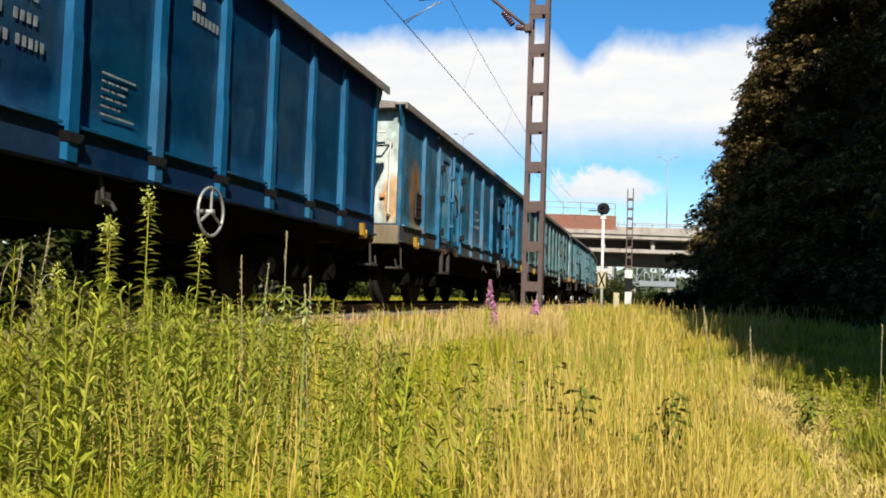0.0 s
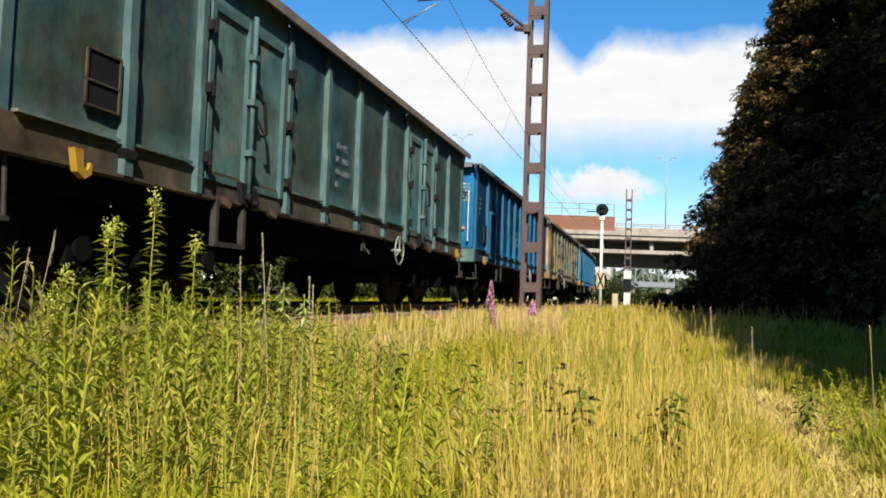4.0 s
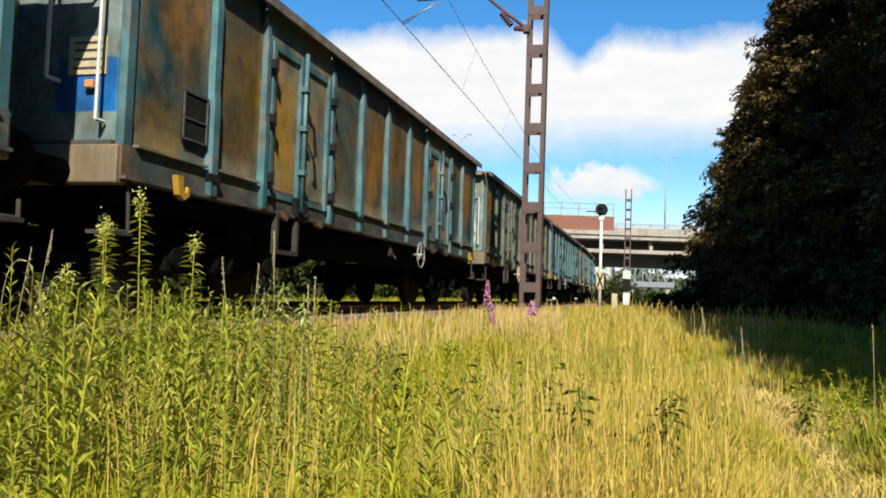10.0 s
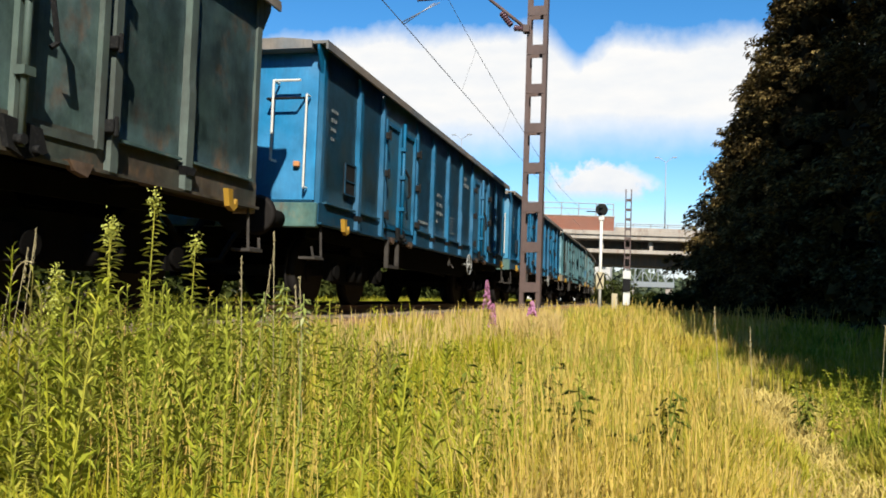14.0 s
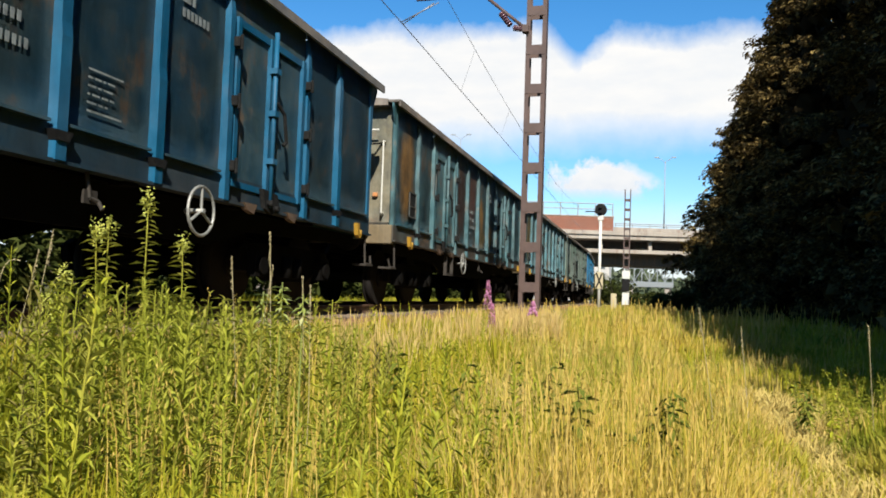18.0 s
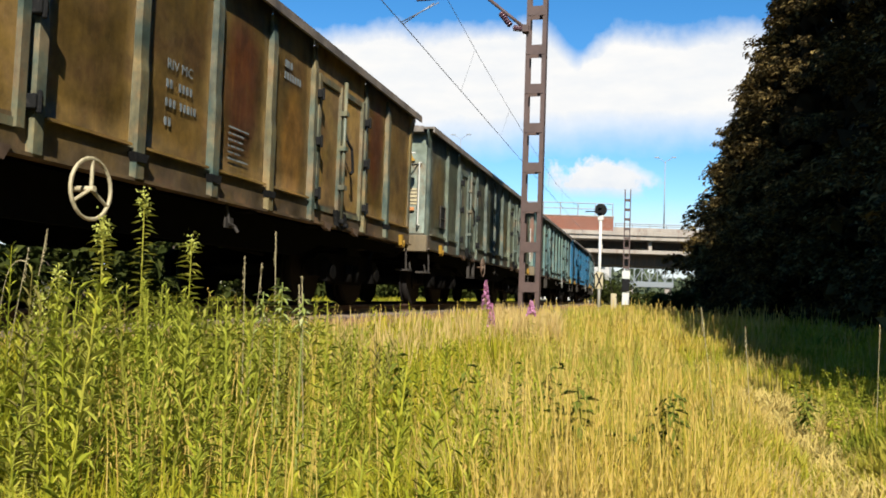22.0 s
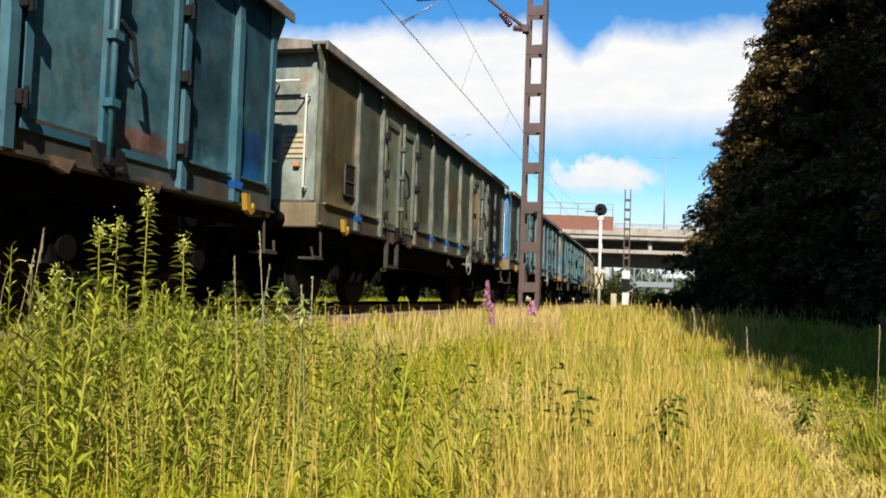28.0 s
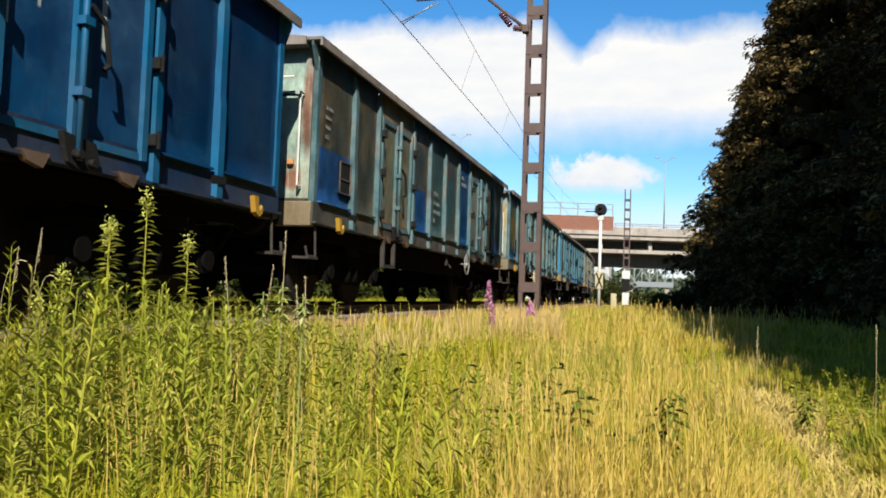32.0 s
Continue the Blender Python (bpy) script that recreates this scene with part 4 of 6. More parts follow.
FOOTBLUE = plain("fresh_blue_paint", (0.012, 0.10, 0.38), 0.5, 0.0, 0.25, 9.0, (0.05, 0.05, 0.06))
BAYS = {"ochre": paint("bay_of_old_ochre_paint", (0.165, 0.120, 0.042), (0.11, 0.09, 0.045), 0.5, 0.35, seed=11),
        "blue": paint("bay_of_newer_blue_paint", (0.008, 0.060, 0.155), (0.007, 0.045, 0.12), 0.4, 0.08, seed=12),
        "teal": paint("bay_of_teal_paint", (0.030, 0.088, 0.095), (0.05, 0.08, 0.06), 0.4, 0.2, seed=13)}
# bays of the passing side that were painted apart, counted from the rear
ODD_BAYS = {25: {3: "teal", 5: "blue"}, 23: {0: "ochre"}, 20: {6: "blue", 7: "blue"}, 24: {7: "ochre"}, 7: {7: "ochre"}, 22: {0: "ochre"}, 9: {3: "teal"}}
RUSTY_OCHRE, DULL_OCHRE, RED_RUST, OLIVE_PATCH, TEAL_PATCH = (0.34, 0.175, 0.045), (0.20, 0.135, 0.045), (0.13, 0.045, 0.022), (0.085, 0.080, 0.042), (0.022, 0.085, 0.105)
BRIGHT, PEELED = (0.004, 0.068, 0.215), (0.37, 0.40, 0.36)
# patches on the passing side of single wagons
MARKS = {
    -1: ((-5.6, 1.9, 0.35, 0.5, RUSTY_OCHRE, 0), (-5.4, 1.4, 0.4, 0.2, DULL_OCHRE, 0)),
    1: ((-5.7, 2.5, 0.5, 0.6, RUSTY_OCHRE, 0), (5.75, 1.42, 0.14, 0.14, BRIGHT, 1), (-1.7, 2.2, 0.35, 0.8, (0.17, 0.115, 0.035), 0), (0.5, 1.6, 0.4, 0.4, RUSTY_OCHRE, 0), (4.6, 1.9, 0.3, 0.8, (0.075, 0.055, 0.02), 0)),
    4: ((-5.6, 1.45, 0.5, 0.22, DULL_OCHRE, 0), (-0.6, 2.0, 0.3, 0.7, TEAL_PATCH, 0), (1.7, 1.6, 0.25, 0.4, RUSTY_OCHRE, 0)),
    5: ((3.1, 2.1, 0.9, 0.85, TEAL_PATCH, 1), (0.5, 1.45, 0.3, 0.2, RUSTY_OCHRE, 0), (1.65, 2.4, 0.3, 0.45, DULL_OCHRE, 0), (5.6, 1.4, 0.4, 0.18, BRIGHT, 1), (-1.7, 1.5, 0.4, 0.3, DULL_OCHRE, 0)),
    6: ((-1.7, 2.3, 0.4, 0.7, OLIVE_PATCH, 0), (-0.6, 2.1, 0.4, 0.6, OLIVE_PATCH, 0), (5.6, 1.36, 0.22, 0.10, BRIGHT, 1), (0.5, 1.7, 0.35, 0.5, DULL_OCHRE, 0), (4.6, 2.2, 0.3, 0.4, DULL_OCHRE, 0)),
    7: ((-5.75, 2.45, 0.42, 0.42, RUSTY_OCHRE, 0), (-5.8, 1.55, 0.35, 0.3, DULL_OCHRE, 0), (1.7, 2.0, 0.3, 0.6, RUSTY_OCHRE, 0), (-0.6, 2.3, 0.35, 0.6, DULL_OCHRE, 0), (5.7, 2.2, 0.45, 0.8, DULL_OCHRE, 0), (-4.6, 2.0, 0.3, 0.8, TEAL_PATCH, 0)),
    8: ((-5.6, 2.6, 0.4, 0.5, RUSTY_OCHRE, 0), (-5.9, 1.5, 0.4, 0.3, DULL_OCHRE, 0), (-0.6, 2.0, 0.32, 0.8, RUSTY_OCHRE, 0), (1.7, 2.3, 0.3, 0.7, RUSTY_OCHRE, 0), (4.55, 2.0, 0.35, 0.9, TEAL_PATCH, 0), (5.6, 2.4, 0.35, 0.6, RUSTY_OCHRE, 0), (6.0, 1.6, 0.3, 0.35, TEAL_PATCH, 0)),
    9: ((-3.9, 1.38, 0.2, 0.16, BRIGHT, 1), (-2.7, 1.42, 0.36, 0.20, BRIGHT, 1), (-4.6, 2.2, 0.3, 0.9, OLIVE_PATCH, 0), (1.75, 1.36, 0.16, 0.12, BRIGHT, 1), (-5.6, 2.2, 0.4, 0.6, OLIVE_PATCH, 0)),
    13: ((-5.6, 2.2, 0.4, 0.7, DULL_OCHRE, 0), (-0.6, 1.6, 0.4, 0.4, RUSTY_OCHRE, 0), (2.9, 2.0, 0.5, 0.6, OLIVE_PATCH, 0)),
    14: ((-1.7, 2.2, 0.4, 0.8, (0.075, 0.035, 0.020), 0), (-0.6, 2.4, 0.4, 0.7, RED_RUST, 0), (0.4, 2.0, 0.3, 0.5, RUSTY_OCHRE, 0), (0.6, 1.55, 0.35, 0.25, DULL_OCHRE, 0), (-5.7, 2.2, 0.4, 0.8, RUSTY_OCHRE, 0), (1.65, 1.7, 0.25, 0.3, RUSTY_OCHRE, 0), (4.6, 2.2, 0.4, 0.8, TEAL_PATCH, 0)),
    16: ((-5.9, 2.4, 0.3, 0.7, RUSTY_OCHRE, 0), (-4.6, 1.7, 0.3, 0.4, OLIVE_PATCH, 0), (-0.6, 2.3, 0.4, 0.6, OLIVE_PATCH, 0)),
    17: ((-5.7, 2.2, 0.5, 0.7, DULL_OCHRE, 0), (1.6, 1.9, 0.35, 0.6, DULL_OCHRE, 0), (5.6, 2.2, 0.4, 0.6, RED_RUST, 0), (-3.9, 1.45, 0.15, 0.12, BRIGHT, 0), (0.5, 2.3, 0.35, 0.6, TEAL_PATCH, 0)),
    18: ((-5.6, 2.2, 0.4, 0.8, (0.11, 0.075, 0.03), 0), (0.5, 2.2, 0.4, 0.7, RED_RUST, 0), (1.7, 1.8, 0.3, 0.6, RUSTY_OCHRE, 0), (4.6, 2.3, 0.35, 0.7, RED_RUST, 0), (-0.6, 1.7, 0.4, 0.35, (0.28, 0.17, 0.05), 0)),
    19: ((-5.75, 1.45, 0.3, 0.2, BRIGHT, 1), (-3.6, 1.7, 0.32, 0.42, BRIGHT, 1), (-1.72, 2.2, 0.5, 1.0, (0.010, 0.075, 0.20), 1), (0.5, 2.3, 0.24, 0.28, BRIGHT, 0), (2.55, 1.55, 0.26, 0.5, BRIGHT, 1), (3.7, 1.5, 0.3, 0.28, BRIGHT, 1), (5.65, 1.45, 0.3, 0.32, BRIGHT, 0), (-0.6, 2.0, 0.45, 0.7, RUSTY_OCHRE, 0), (4.5, 2.3, 0.3, 0.6, TEAL_PATCH, 0), (-5.6, 2.5, 0.4, 0.5, RUSTY_OCHRE, 0)),
    20: ((-5.7, 2.75, 0.6, 0.5, OLIVE_PATCH, 0), (-4.6, 2.8, 0.4, 0.4, OLIVE_PATCH, 0), (-5.7, 1.72, 0.62, 0.40, BRIGHT, 1), (-4.6, 1.80, 0.5, 0.52, BRIGHT, 1), (-0.6, 1.7, 0.3, 0.3, DULL_OCHRE, 0)),
    21: ((1.66, 2.2, 0.6, 1.0, BRIGHT, 1), (4.55, 1.5, 0.4, 0.3, BRIGHT, 0), (5.5, 1.6, 0.3, 0.3, BRIGHT, 0), (-0.6, 2.0, 0.4, 0.7, OLIVE_PATCH, 0), (0.5, 1.6, 0.4, 0.4, BRIGHT, 0), (-5.7, 2.2, 0.5, 0.7, OLIVE_PATCH, 0)),
    22: ((-5.7, 2.4, 0.4, 0.5, RUSTY_OCHRE, 0), (0.5, 2.1, 0.3, 0.5, DULL_OCHRE, 0), (2.8, 2.2, 0.4, 0.5, RUSTY_OCHRE, 0), (4.6, 2.0, 0.3, 0.5, DULL_OCHRE, 0), (-1.7, 1.6, 0.4, 0.3, OLIVE_PATCH, 0)),
    23: ((-5.9, 2.2, 0.4, 0.9, OLIVE_PATCH, 0), (-5.0, 2.2, 0.3, 0.9, OLIVE_PATCH, 0), (5.95, 1.55, 0.22, 0.24, BRIGHT, 1), (4.0, 1.35, 0.5, 0.10, RED_RUST, 0)),
    24: ((-1.75, 2.5, 0.4, 0.5, DULL_OCHRE, 0), (-0.6, 1.9, 0.32, 0.55, RUSTY_OCHRE, 0), (0.5, 2.5, 0.4, 0.4, OLIVE_PATCH, 0), (1.7, 2.1, 0.28, 0.6, RUSTY_OCHRE, 0), (-2.75, 2.55, 0.3, 0.3, BRIGHT, 0), (5.6, 2.2, 0.4, 0.7, OLIVE_PATCH, 0), (-5.6, 2.1, 0.4, 0.8, DULL_OCHRE, 0), (-5.7, 1.45, 0.35, 0.2, BRIGHT, 0)),
    26: ((2.45, 2.0, 0.012, 0.18, PEELED, 1), (2.72, 2.3, 0.016, 0.3, PEELED, 1), (2.95, 2.55, 0.012, 0.12, PEELED, 1), (3.38, 2.1, 0.03, 0.2, PEELED, 1)),
    25: ((-5.7, 1.62, 0.6, 0.36, BRIGHT, 1), (-1.7, 1.62, 0.42, 0.42, BRIGHT, 1), (-0.6, 2.3, 0.4, 0.8, OLIVE_PATCH, 0), (0.5, 2.2, 0.4, 0.7, TEAL_PATCH, 0), (0.2, 2.6, 0.25, 0.25, RED_RUST, 0), (-3.2, 2.2, 0.8, 0.9, OLIVE_PATCH, 0), (1.7, 1.9, 0.5, 0.6, BRIGHT, 0), (5.6, 1.45, 0.35, 0.2, BRIGHT, 1), (4.5, 2.2, 0.3, 0.8, OLIVE_PATCH, 0)),
}
# patches on the rear ends
END_MARKS = {
    -1: ((-1.0, 2.2, 0.5, 0.9, PEELED, 0), (-1.25, 1.7, 0.2, 0.4, RUSTY_OCHRE, 0)),
    1: ((-1.2, 2.4, 0.2, 0.8, RUSTY_OCHRE, 0), (-0.9, 1.6, 0.3, 0.3, RED_RUST, 0)),
    4: ((-1.0, 2.4, 0.3, 0.6, PEELED, 0), (-1.1, 1.45, 0.3, 0.2, BRIGHT, 0)),
    7: ((-1.0, 2.9, 0.3, 0.3, OLIVE_PATCH, 0), (-1.05, 1.75, 0.12, 0.35, PEELED, 0)),
    8: ((-1.05, 1.75, 0.3, 0.22, BRIGHT, 1), (-1.1, 2.8, 0.2, 0.4, OLIVE_PATCH, 0)),
    13: ((-1.05, 2.2, 0.35, 0.8, PEELED, 0), (-1.2, 2.0, 0.2, 0.6, RED_RUST, 0)),
    16: ((-1.25, 2.4, 0.12, 0.8, RED_RUST, 0),),
    18: ((-1.0, 2.2, 0.5, 0.9, PEELED, 0), (-1.2, 2.6, 0.15, 0.4, RUSTY_OCHRE, 0)),
    19: ((-1.0, 2.4, 0.5, 0.8, PEELED, 0), (-1.1, 1.4, 0.3, 0.18, BRIGHT, 1)),
    20: ((-1.15, 2.7, 0.25, 0.5, DULL_OCHRE, 0), (-1.0, 1.72, 0.22, 0.14, BRIGHT, 1), (-1.22, 2.2, 0.1, 0.2, RED_RUST, 0)),
    24: ((-1.1, 2.4, 0.2, 0.6, DULL_OCHRE, 0), (-0.95, 1.8, 0.2, 0.4, PEELED, 0)),
    25: ((-1.28, 2.4, 0.09, 0.7, RED_RUST, 0), (-1.1, 1.55, 0.14, 0.14, RED_RUST, 0)),
}
WAGONS = {}


def build_wagon(k):
    a, b, share, rust, post, end, words = FLEET[k]
    w = thing("goods_wagon", words + " steel open goods wagon rolling on the rails", "goods wagon", "wagons of the train")
    old = rust > 0.15
    a, b = tuple((1.22 if old else 0.85) * x for x in a), tuple((1.22 if old else 0.85) * x for x in b)
    post = tuple((0.72 if old else 0.8) * x for x in post)
    mats = {
        "sheet": paint("wagon_sheet", a, b, share, rust, seed=k + 6, soil=0.15, bays=0.4 if old else 0.2, marks=MARKS.get(k, ())),
        "post": paint("wagon_post", post, tuple(0.5 * (x + y) for x, y in zip(post, a)), 0.4, rust * 0.6, seed=k + 40, soil=0.25),
        "end": paint("wagon_end", tuple(0.72 * x for x in end), tuple(0.4 * (x + y) for x, y in zip(end, a)), 0.4, rust * 0.9, seed=k + 60, soil=0.25, marks=END_MARKS.get(k, ()), along=1),
        "sill": paint("wagon_sill", tuple(0.45 * x + 0.35 * y for x, y in zip((0.052, 0.042, 0.031), a)) if old or k in (15, 26) else tuple(0.45 * x + 0.004 for x in a), (0.040, 0.029, 0.020) if old else tuple(0.45 * x for x in a), 0.5, (0.08 if old else 0.0) + rust * 0.4, seed=k + 80),
        "rim": paint("wagon_rim", (0.115, 0.095, 0.075) if old else (0.10, 0.105, 0.105), (0.15, 0.125, 0.10), 0.5, rust * 0.6, seed=k + 100),
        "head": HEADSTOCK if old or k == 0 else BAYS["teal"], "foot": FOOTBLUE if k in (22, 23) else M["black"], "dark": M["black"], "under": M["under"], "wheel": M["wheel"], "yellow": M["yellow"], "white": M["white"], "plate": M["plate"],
        "mark": M["mark"], "orange": M["orange"], "rodpaint": M["rod"], "stepsteel": M["step"], "rust": RUSTY, "wheelpaint": M["plate"] if k in (5, 7, 9, 18, 24) else RUSTY if k == 17 else M["rod"],
    }
    mats["rodpaint"] = mats["post"]
    last = {}
    bay = 0
    for name, me, slot, label, above in KITS["plain" if k in (0, 2) else "wide" if k == 23 else "doors"]:
        if name in ("number_marking", "exchange_marking") and k in (1, 6, 7, 8, 17, 19, 21, 22):
            continue
        if name == "data_marking" and k not in (0, 10, 11, 13, 15, 18, 26):
            continue
        if name == "small_marking" and k not in (10, 11, 12, 15, 26):
            continue
        if name == "end_lettering" and k not in (2, 15, 26):
            continue
        if name == "end_marking" and k not in (2, 10, 11, 18, 25):
            continue
        if name == "warning_sign" and k not in (7, 8, 17, 20):
            continue
        if name in ("data_plate", "plate_text") and k not in (1, 4, 8, 12, 15, 17, 22):
            continue
        if name == "company_marking" and k not in (0, 2, 5, 10, 11, 14, 15, 18, 23, 25, 26):
            continue
        ob = new(name, me)
        ob.parent = last[above] if above else w
        ob.material_slots[0].link = "OBJECT"
        ob.material_slots[0].material = mats[slot]
        if name == "side_panel":
            tone = ODD_BAYS.get(k, {}).get(bay)
            if tone:
                ob.material_slots[0].material = BAYS[tone]
            bay += 1
        if label:
            tagged(ob, label)
        if "marking" in name or "lettering" in name:
            tagged(ob, kind="stuff")
        if name == "foot_step":
            ob.location.x = {14: 0.75, 17: 0.75, 24: -0.5}.get(k, 0.0)
        if name == "brake_wheel":
            ob.location.x = -1.8 if k in (1, 4, 6, 7, 12, 14, 17, 18, 19, 24) else 1.7
        last[name] = ob
    wheels = []
    for x in (-5.3, -3.5, 3.5, 5.3):
        ws = new("wheelset", AXLE)
        for me in WHEELS:
            wh = new("wheel", me)
            wh.parent = ws
        ws.parent = w
        ws.location = (x, 0, 0.46)
        wheels.append((ws, x))
    WAGONS[k] = (w, wheels)


for k in FLEET:
    build_wagon(k)

# ------------------------------------------------------------------ overhead line: masts, cantilever, wires


def lattice_mast(at, height, width, label, white_base=False):
    m = thing("catenary_mast", label, "mast", "catenary masts", at=at)
    w = width / 2
    for s in (-1, 1):
        bm = bmesh.new()
        box(bm, -0.13, 0.13, s * w - 0.012, s * w + 0.012, -0.7, height)
        for q in (-1, 1):
            box(bm, *sorted((q * 0.118, q * 0.132)), *sorted((s * (w - 0.013), s * (w - 0.075))), -0.7, height)
        part("channel", bm, M["mast"], m)
    n = int((height + 0.1) / 0.825)
    for i in range(n):
        z = 0.42 + i * 0.825
        for q in (-1, 1):
            bm = bmesh.new()
            box(bm, *sorted((q * 0.1325, q * 0.142)), -w + 0.012, w - 0.012, z - 0.1, z + 0.1)
            part("batten", bm, M["mast"], m)
    bm = box(bmesh.new(), -0.35, 0.35, -0.42, 0.42, -1.2, -0.35)
    part("footing", soften(bm, 0.03), M["concrete"], m, "concrete mast footing")
    if white_base:
        bm = box(bmesh.new(), -0.16, 0.16, -w - 0.02, w + 0.02, -0.3, 0.85)
        part("base_band", bm, M["white"], m, "white painted mast base")
        bm = box(bmesh.new(), -0.24, -0.145, -w - 0.06, w + 0.06, 1.95, 2.62)
        part("sign_board", soften(bm, 0.01), M["white"], m, "white sign board")
        part("equipment_box", soften(box(bmesh.new(), -0.34, -0.145, -w - 0.05, w + 0.05, 0.9, 1.9), 0.01), M["black"], m, "dark equipment box on the mast")
    return m


MAST_X, MAST_Y = 17.0, 2.43
mast = lattice_mast(pose(MAST_X, MAST_Y, 0, 0, 0, 0), 8.6, 0.40, "brown riveted lattice steel catenary mast in the grass")
lattice_mast(pose(72.0, 2.08, 0.1), 9.6, 0.52, "distant brown lattice steel mast with a white base", True)

# cantilever of the near mast
cant = thing("cantilever_arm", "steel cantilever arm with insulators on the mast", "cantilever", at=pose(MAST_X - 0.16, 0, 0))
for name, pts, r, mat in (("strut_tube", [(0, 2.64, 5.80), (0, 3.62, 6.62), (0, 4.5, 7.38)], 0.035, "mast"),
                          ("top_tube", [(0, 2.64, 7.35), (0, 4.55, 7.42)], 0.022, "mast"),
                          ("registration_tube", [(0, 3.55, 6.58), (0, 5.05, 6.54)], 0.024, "mast"),
                          ("drop_bracket", [(0, 4.92, 6.55), (0, 4.90, 6.75)], 0.015, "wire"),
                          ("steady_arm", [(0, 4.55, 6.47), (0, 5.40, 6.07)], 0.013, "wire"),
                          ("steady_arm", [(0, 4.65, 6.47), (0, 5.34, 6.03)], 0.011, "wire")):
    part(name, bent(bmesh.new(), pts, r, 8), M[mat], cant)
for a, b in (((0, 2.66, 5.80), (0, 2.92, 5.84)), ((0, 2.98, 5.90), (0, 3.2, 6.18))):
    bm = bmesh.new()
    a, b = Vector(a), Vector(b)
    for i in range(6):
        rod(bm, a.lerp(b, i / 6), a.lerp(b, (i + 0.6) / 6), 0.065, 10)
    rod(bm, a, b, 0.03, 8)
    part("insulator", bm, M["porcelain"], cant, "brown ribbed porcelain insulator")
part("stay_clamp", soften(box(bmesh.new(), -0.08, 0.08, 2.58, 2.72, 5.72, 5.88), 0.01), M["mast"], cant)

wires = thing("overhead_wires", "thin dark contact and carrier wires over the track", "wires")


def wire(name, pts, r):
    """One unbroken thin tube through the points."""
    bm = bmesh.new()
    pts = [Vector(p) for p in pts]
    rings = []
    for i, p in enumerate(pts):
        turn = (pts[min(i + 1, len(pts) - 1)] - pts[max(i - 1, 0)]).to_track_quat("Z", "Y").to_matrix()
        rings.append([bm.verts.new(p + turn @ Vector((r * math.cos(a), r * math.sin(a), 0))) for a in (0, 1.257, 2.513, 3.77, 5.027)])
    for p, q in zip(rings, rings[1:]):
        for i in range(5):
            bm.faces.new((p[i], p[(i + 1) % 5], q[(i + 1) % 5], q[i]))
    bm.faces.new(rings[0][::-1])
    bm.faces.new(rings[-1])
    part(name, bm, M["wire"], wires)


wire("contact_wire", [(-40, TRACK_Y - 0.19, 6.0), (MAST_X, TRACK_Y + 0.01, 6.03), (70, TRACK_Y + 0.31, 5.9), (120, TRACK_Y + 8, 5.9)], 0.0105)


def carrier(x):
    u = (x - MAST_X) / 54.0
    return 7.42 - 4 * 0.75 * abs(u) * (1 - abs(u)) if abs(u) <= 1 else 7.42


wire("carrier_wire", [(x, TRACK_Y - 0.45 * max(0, 1 - abs(x - MAST_X) / 30), carrier(x)) for x in range(-37, 72, 6)], 0.0075)
for x in (-12, -3, 6, 22.5, 29, 36, 43, 50, 57):
    wire("dropper", [(x, TRACK_Y, 6.0), (x, TRACK_Y - 0.45 * max(0, 1 - abs(x - MAST_X) / 30), carrier(x))], 0.004)

# ------------------------------------------------------------------ signal


def build_signal():
    s = thing("railway_signal", "white signal post with a round black head", "signal", at=pose(42.0, 2.52, 0))
    part("post", rod(bmesh.new(), (0, 0, -0.9), (0, 0, 4.35), 0.075, 12), M["white"], s)
    bm = bmesh.new()
    rod(bm, (-0.1, 0, 4.72), (0.1, 0, 4.72), 0.30, 24)
    part("signal_head", bm, M["black"], s, "round black signal head")
    for z in (4.85, 4.6):
        bm = rod(bmesh.new(), (-0.28, 0, z), (-0.1, 0, z), 0.08, 12)
        part("lamp_hood", bm, M["black"], s)
    part("lamp_box", soften(box(bmesh.new(), -0.1, 0.1, -0.14, 0.14, 4.18, 4.44), 0.02), M["white"], s, "white lamp box")
    bm = bent(bmesh.new(), [(0, 0.0, 4.62), (0, 0.75, 4.63)], 0.03)
    part("bracket", bm, M["black"], s)
    board = part("board", soften(box(bmesh.new(), -0.10, -0.078, -0.19, 0.19, 0.75, 1.58), 0.006), M["plate"], s, "pale yellow signal board")
    for q in (-1, 1):
        bm = slab(bmesh.new(), [(-0.19 * q, 0.78), (-0.11 * q, 0.78), (0.19 * q, 1.54), (0.11 * q, 1.54)], -0.108, -0.103)
        bm.transform(Matrix.Rotation(radians(-90), 4, "Z"))
        part("black_stripe", bm, M["black"], board)
    bm = soften(box(bmesh.new(), -0.2, 0.15, -0.68, -0.38, -0.6, 0.55), 0.02)
    k = tagged(part("relay_cabinet", bm, M["plate"]), "small yellow trackside relay cabinet", "cabinet")
    k.matrix_world = pose(44.0, 2.4, 0)
    for z in (-0.3, 0.3):
        part("hinge", box(bmesh.new(), -0.22, -0.2, -0.68, -0.645, z, z + 0.1), M["black"], k)
    part("cabinet_door", box(bmesh.new(), -0.215, -0.2, -0.64, -0.42, -0.45, 0.5), M["plate"], k)


build_signal()

# ------------------------------------------------------------------ road bridge and what lies beyond


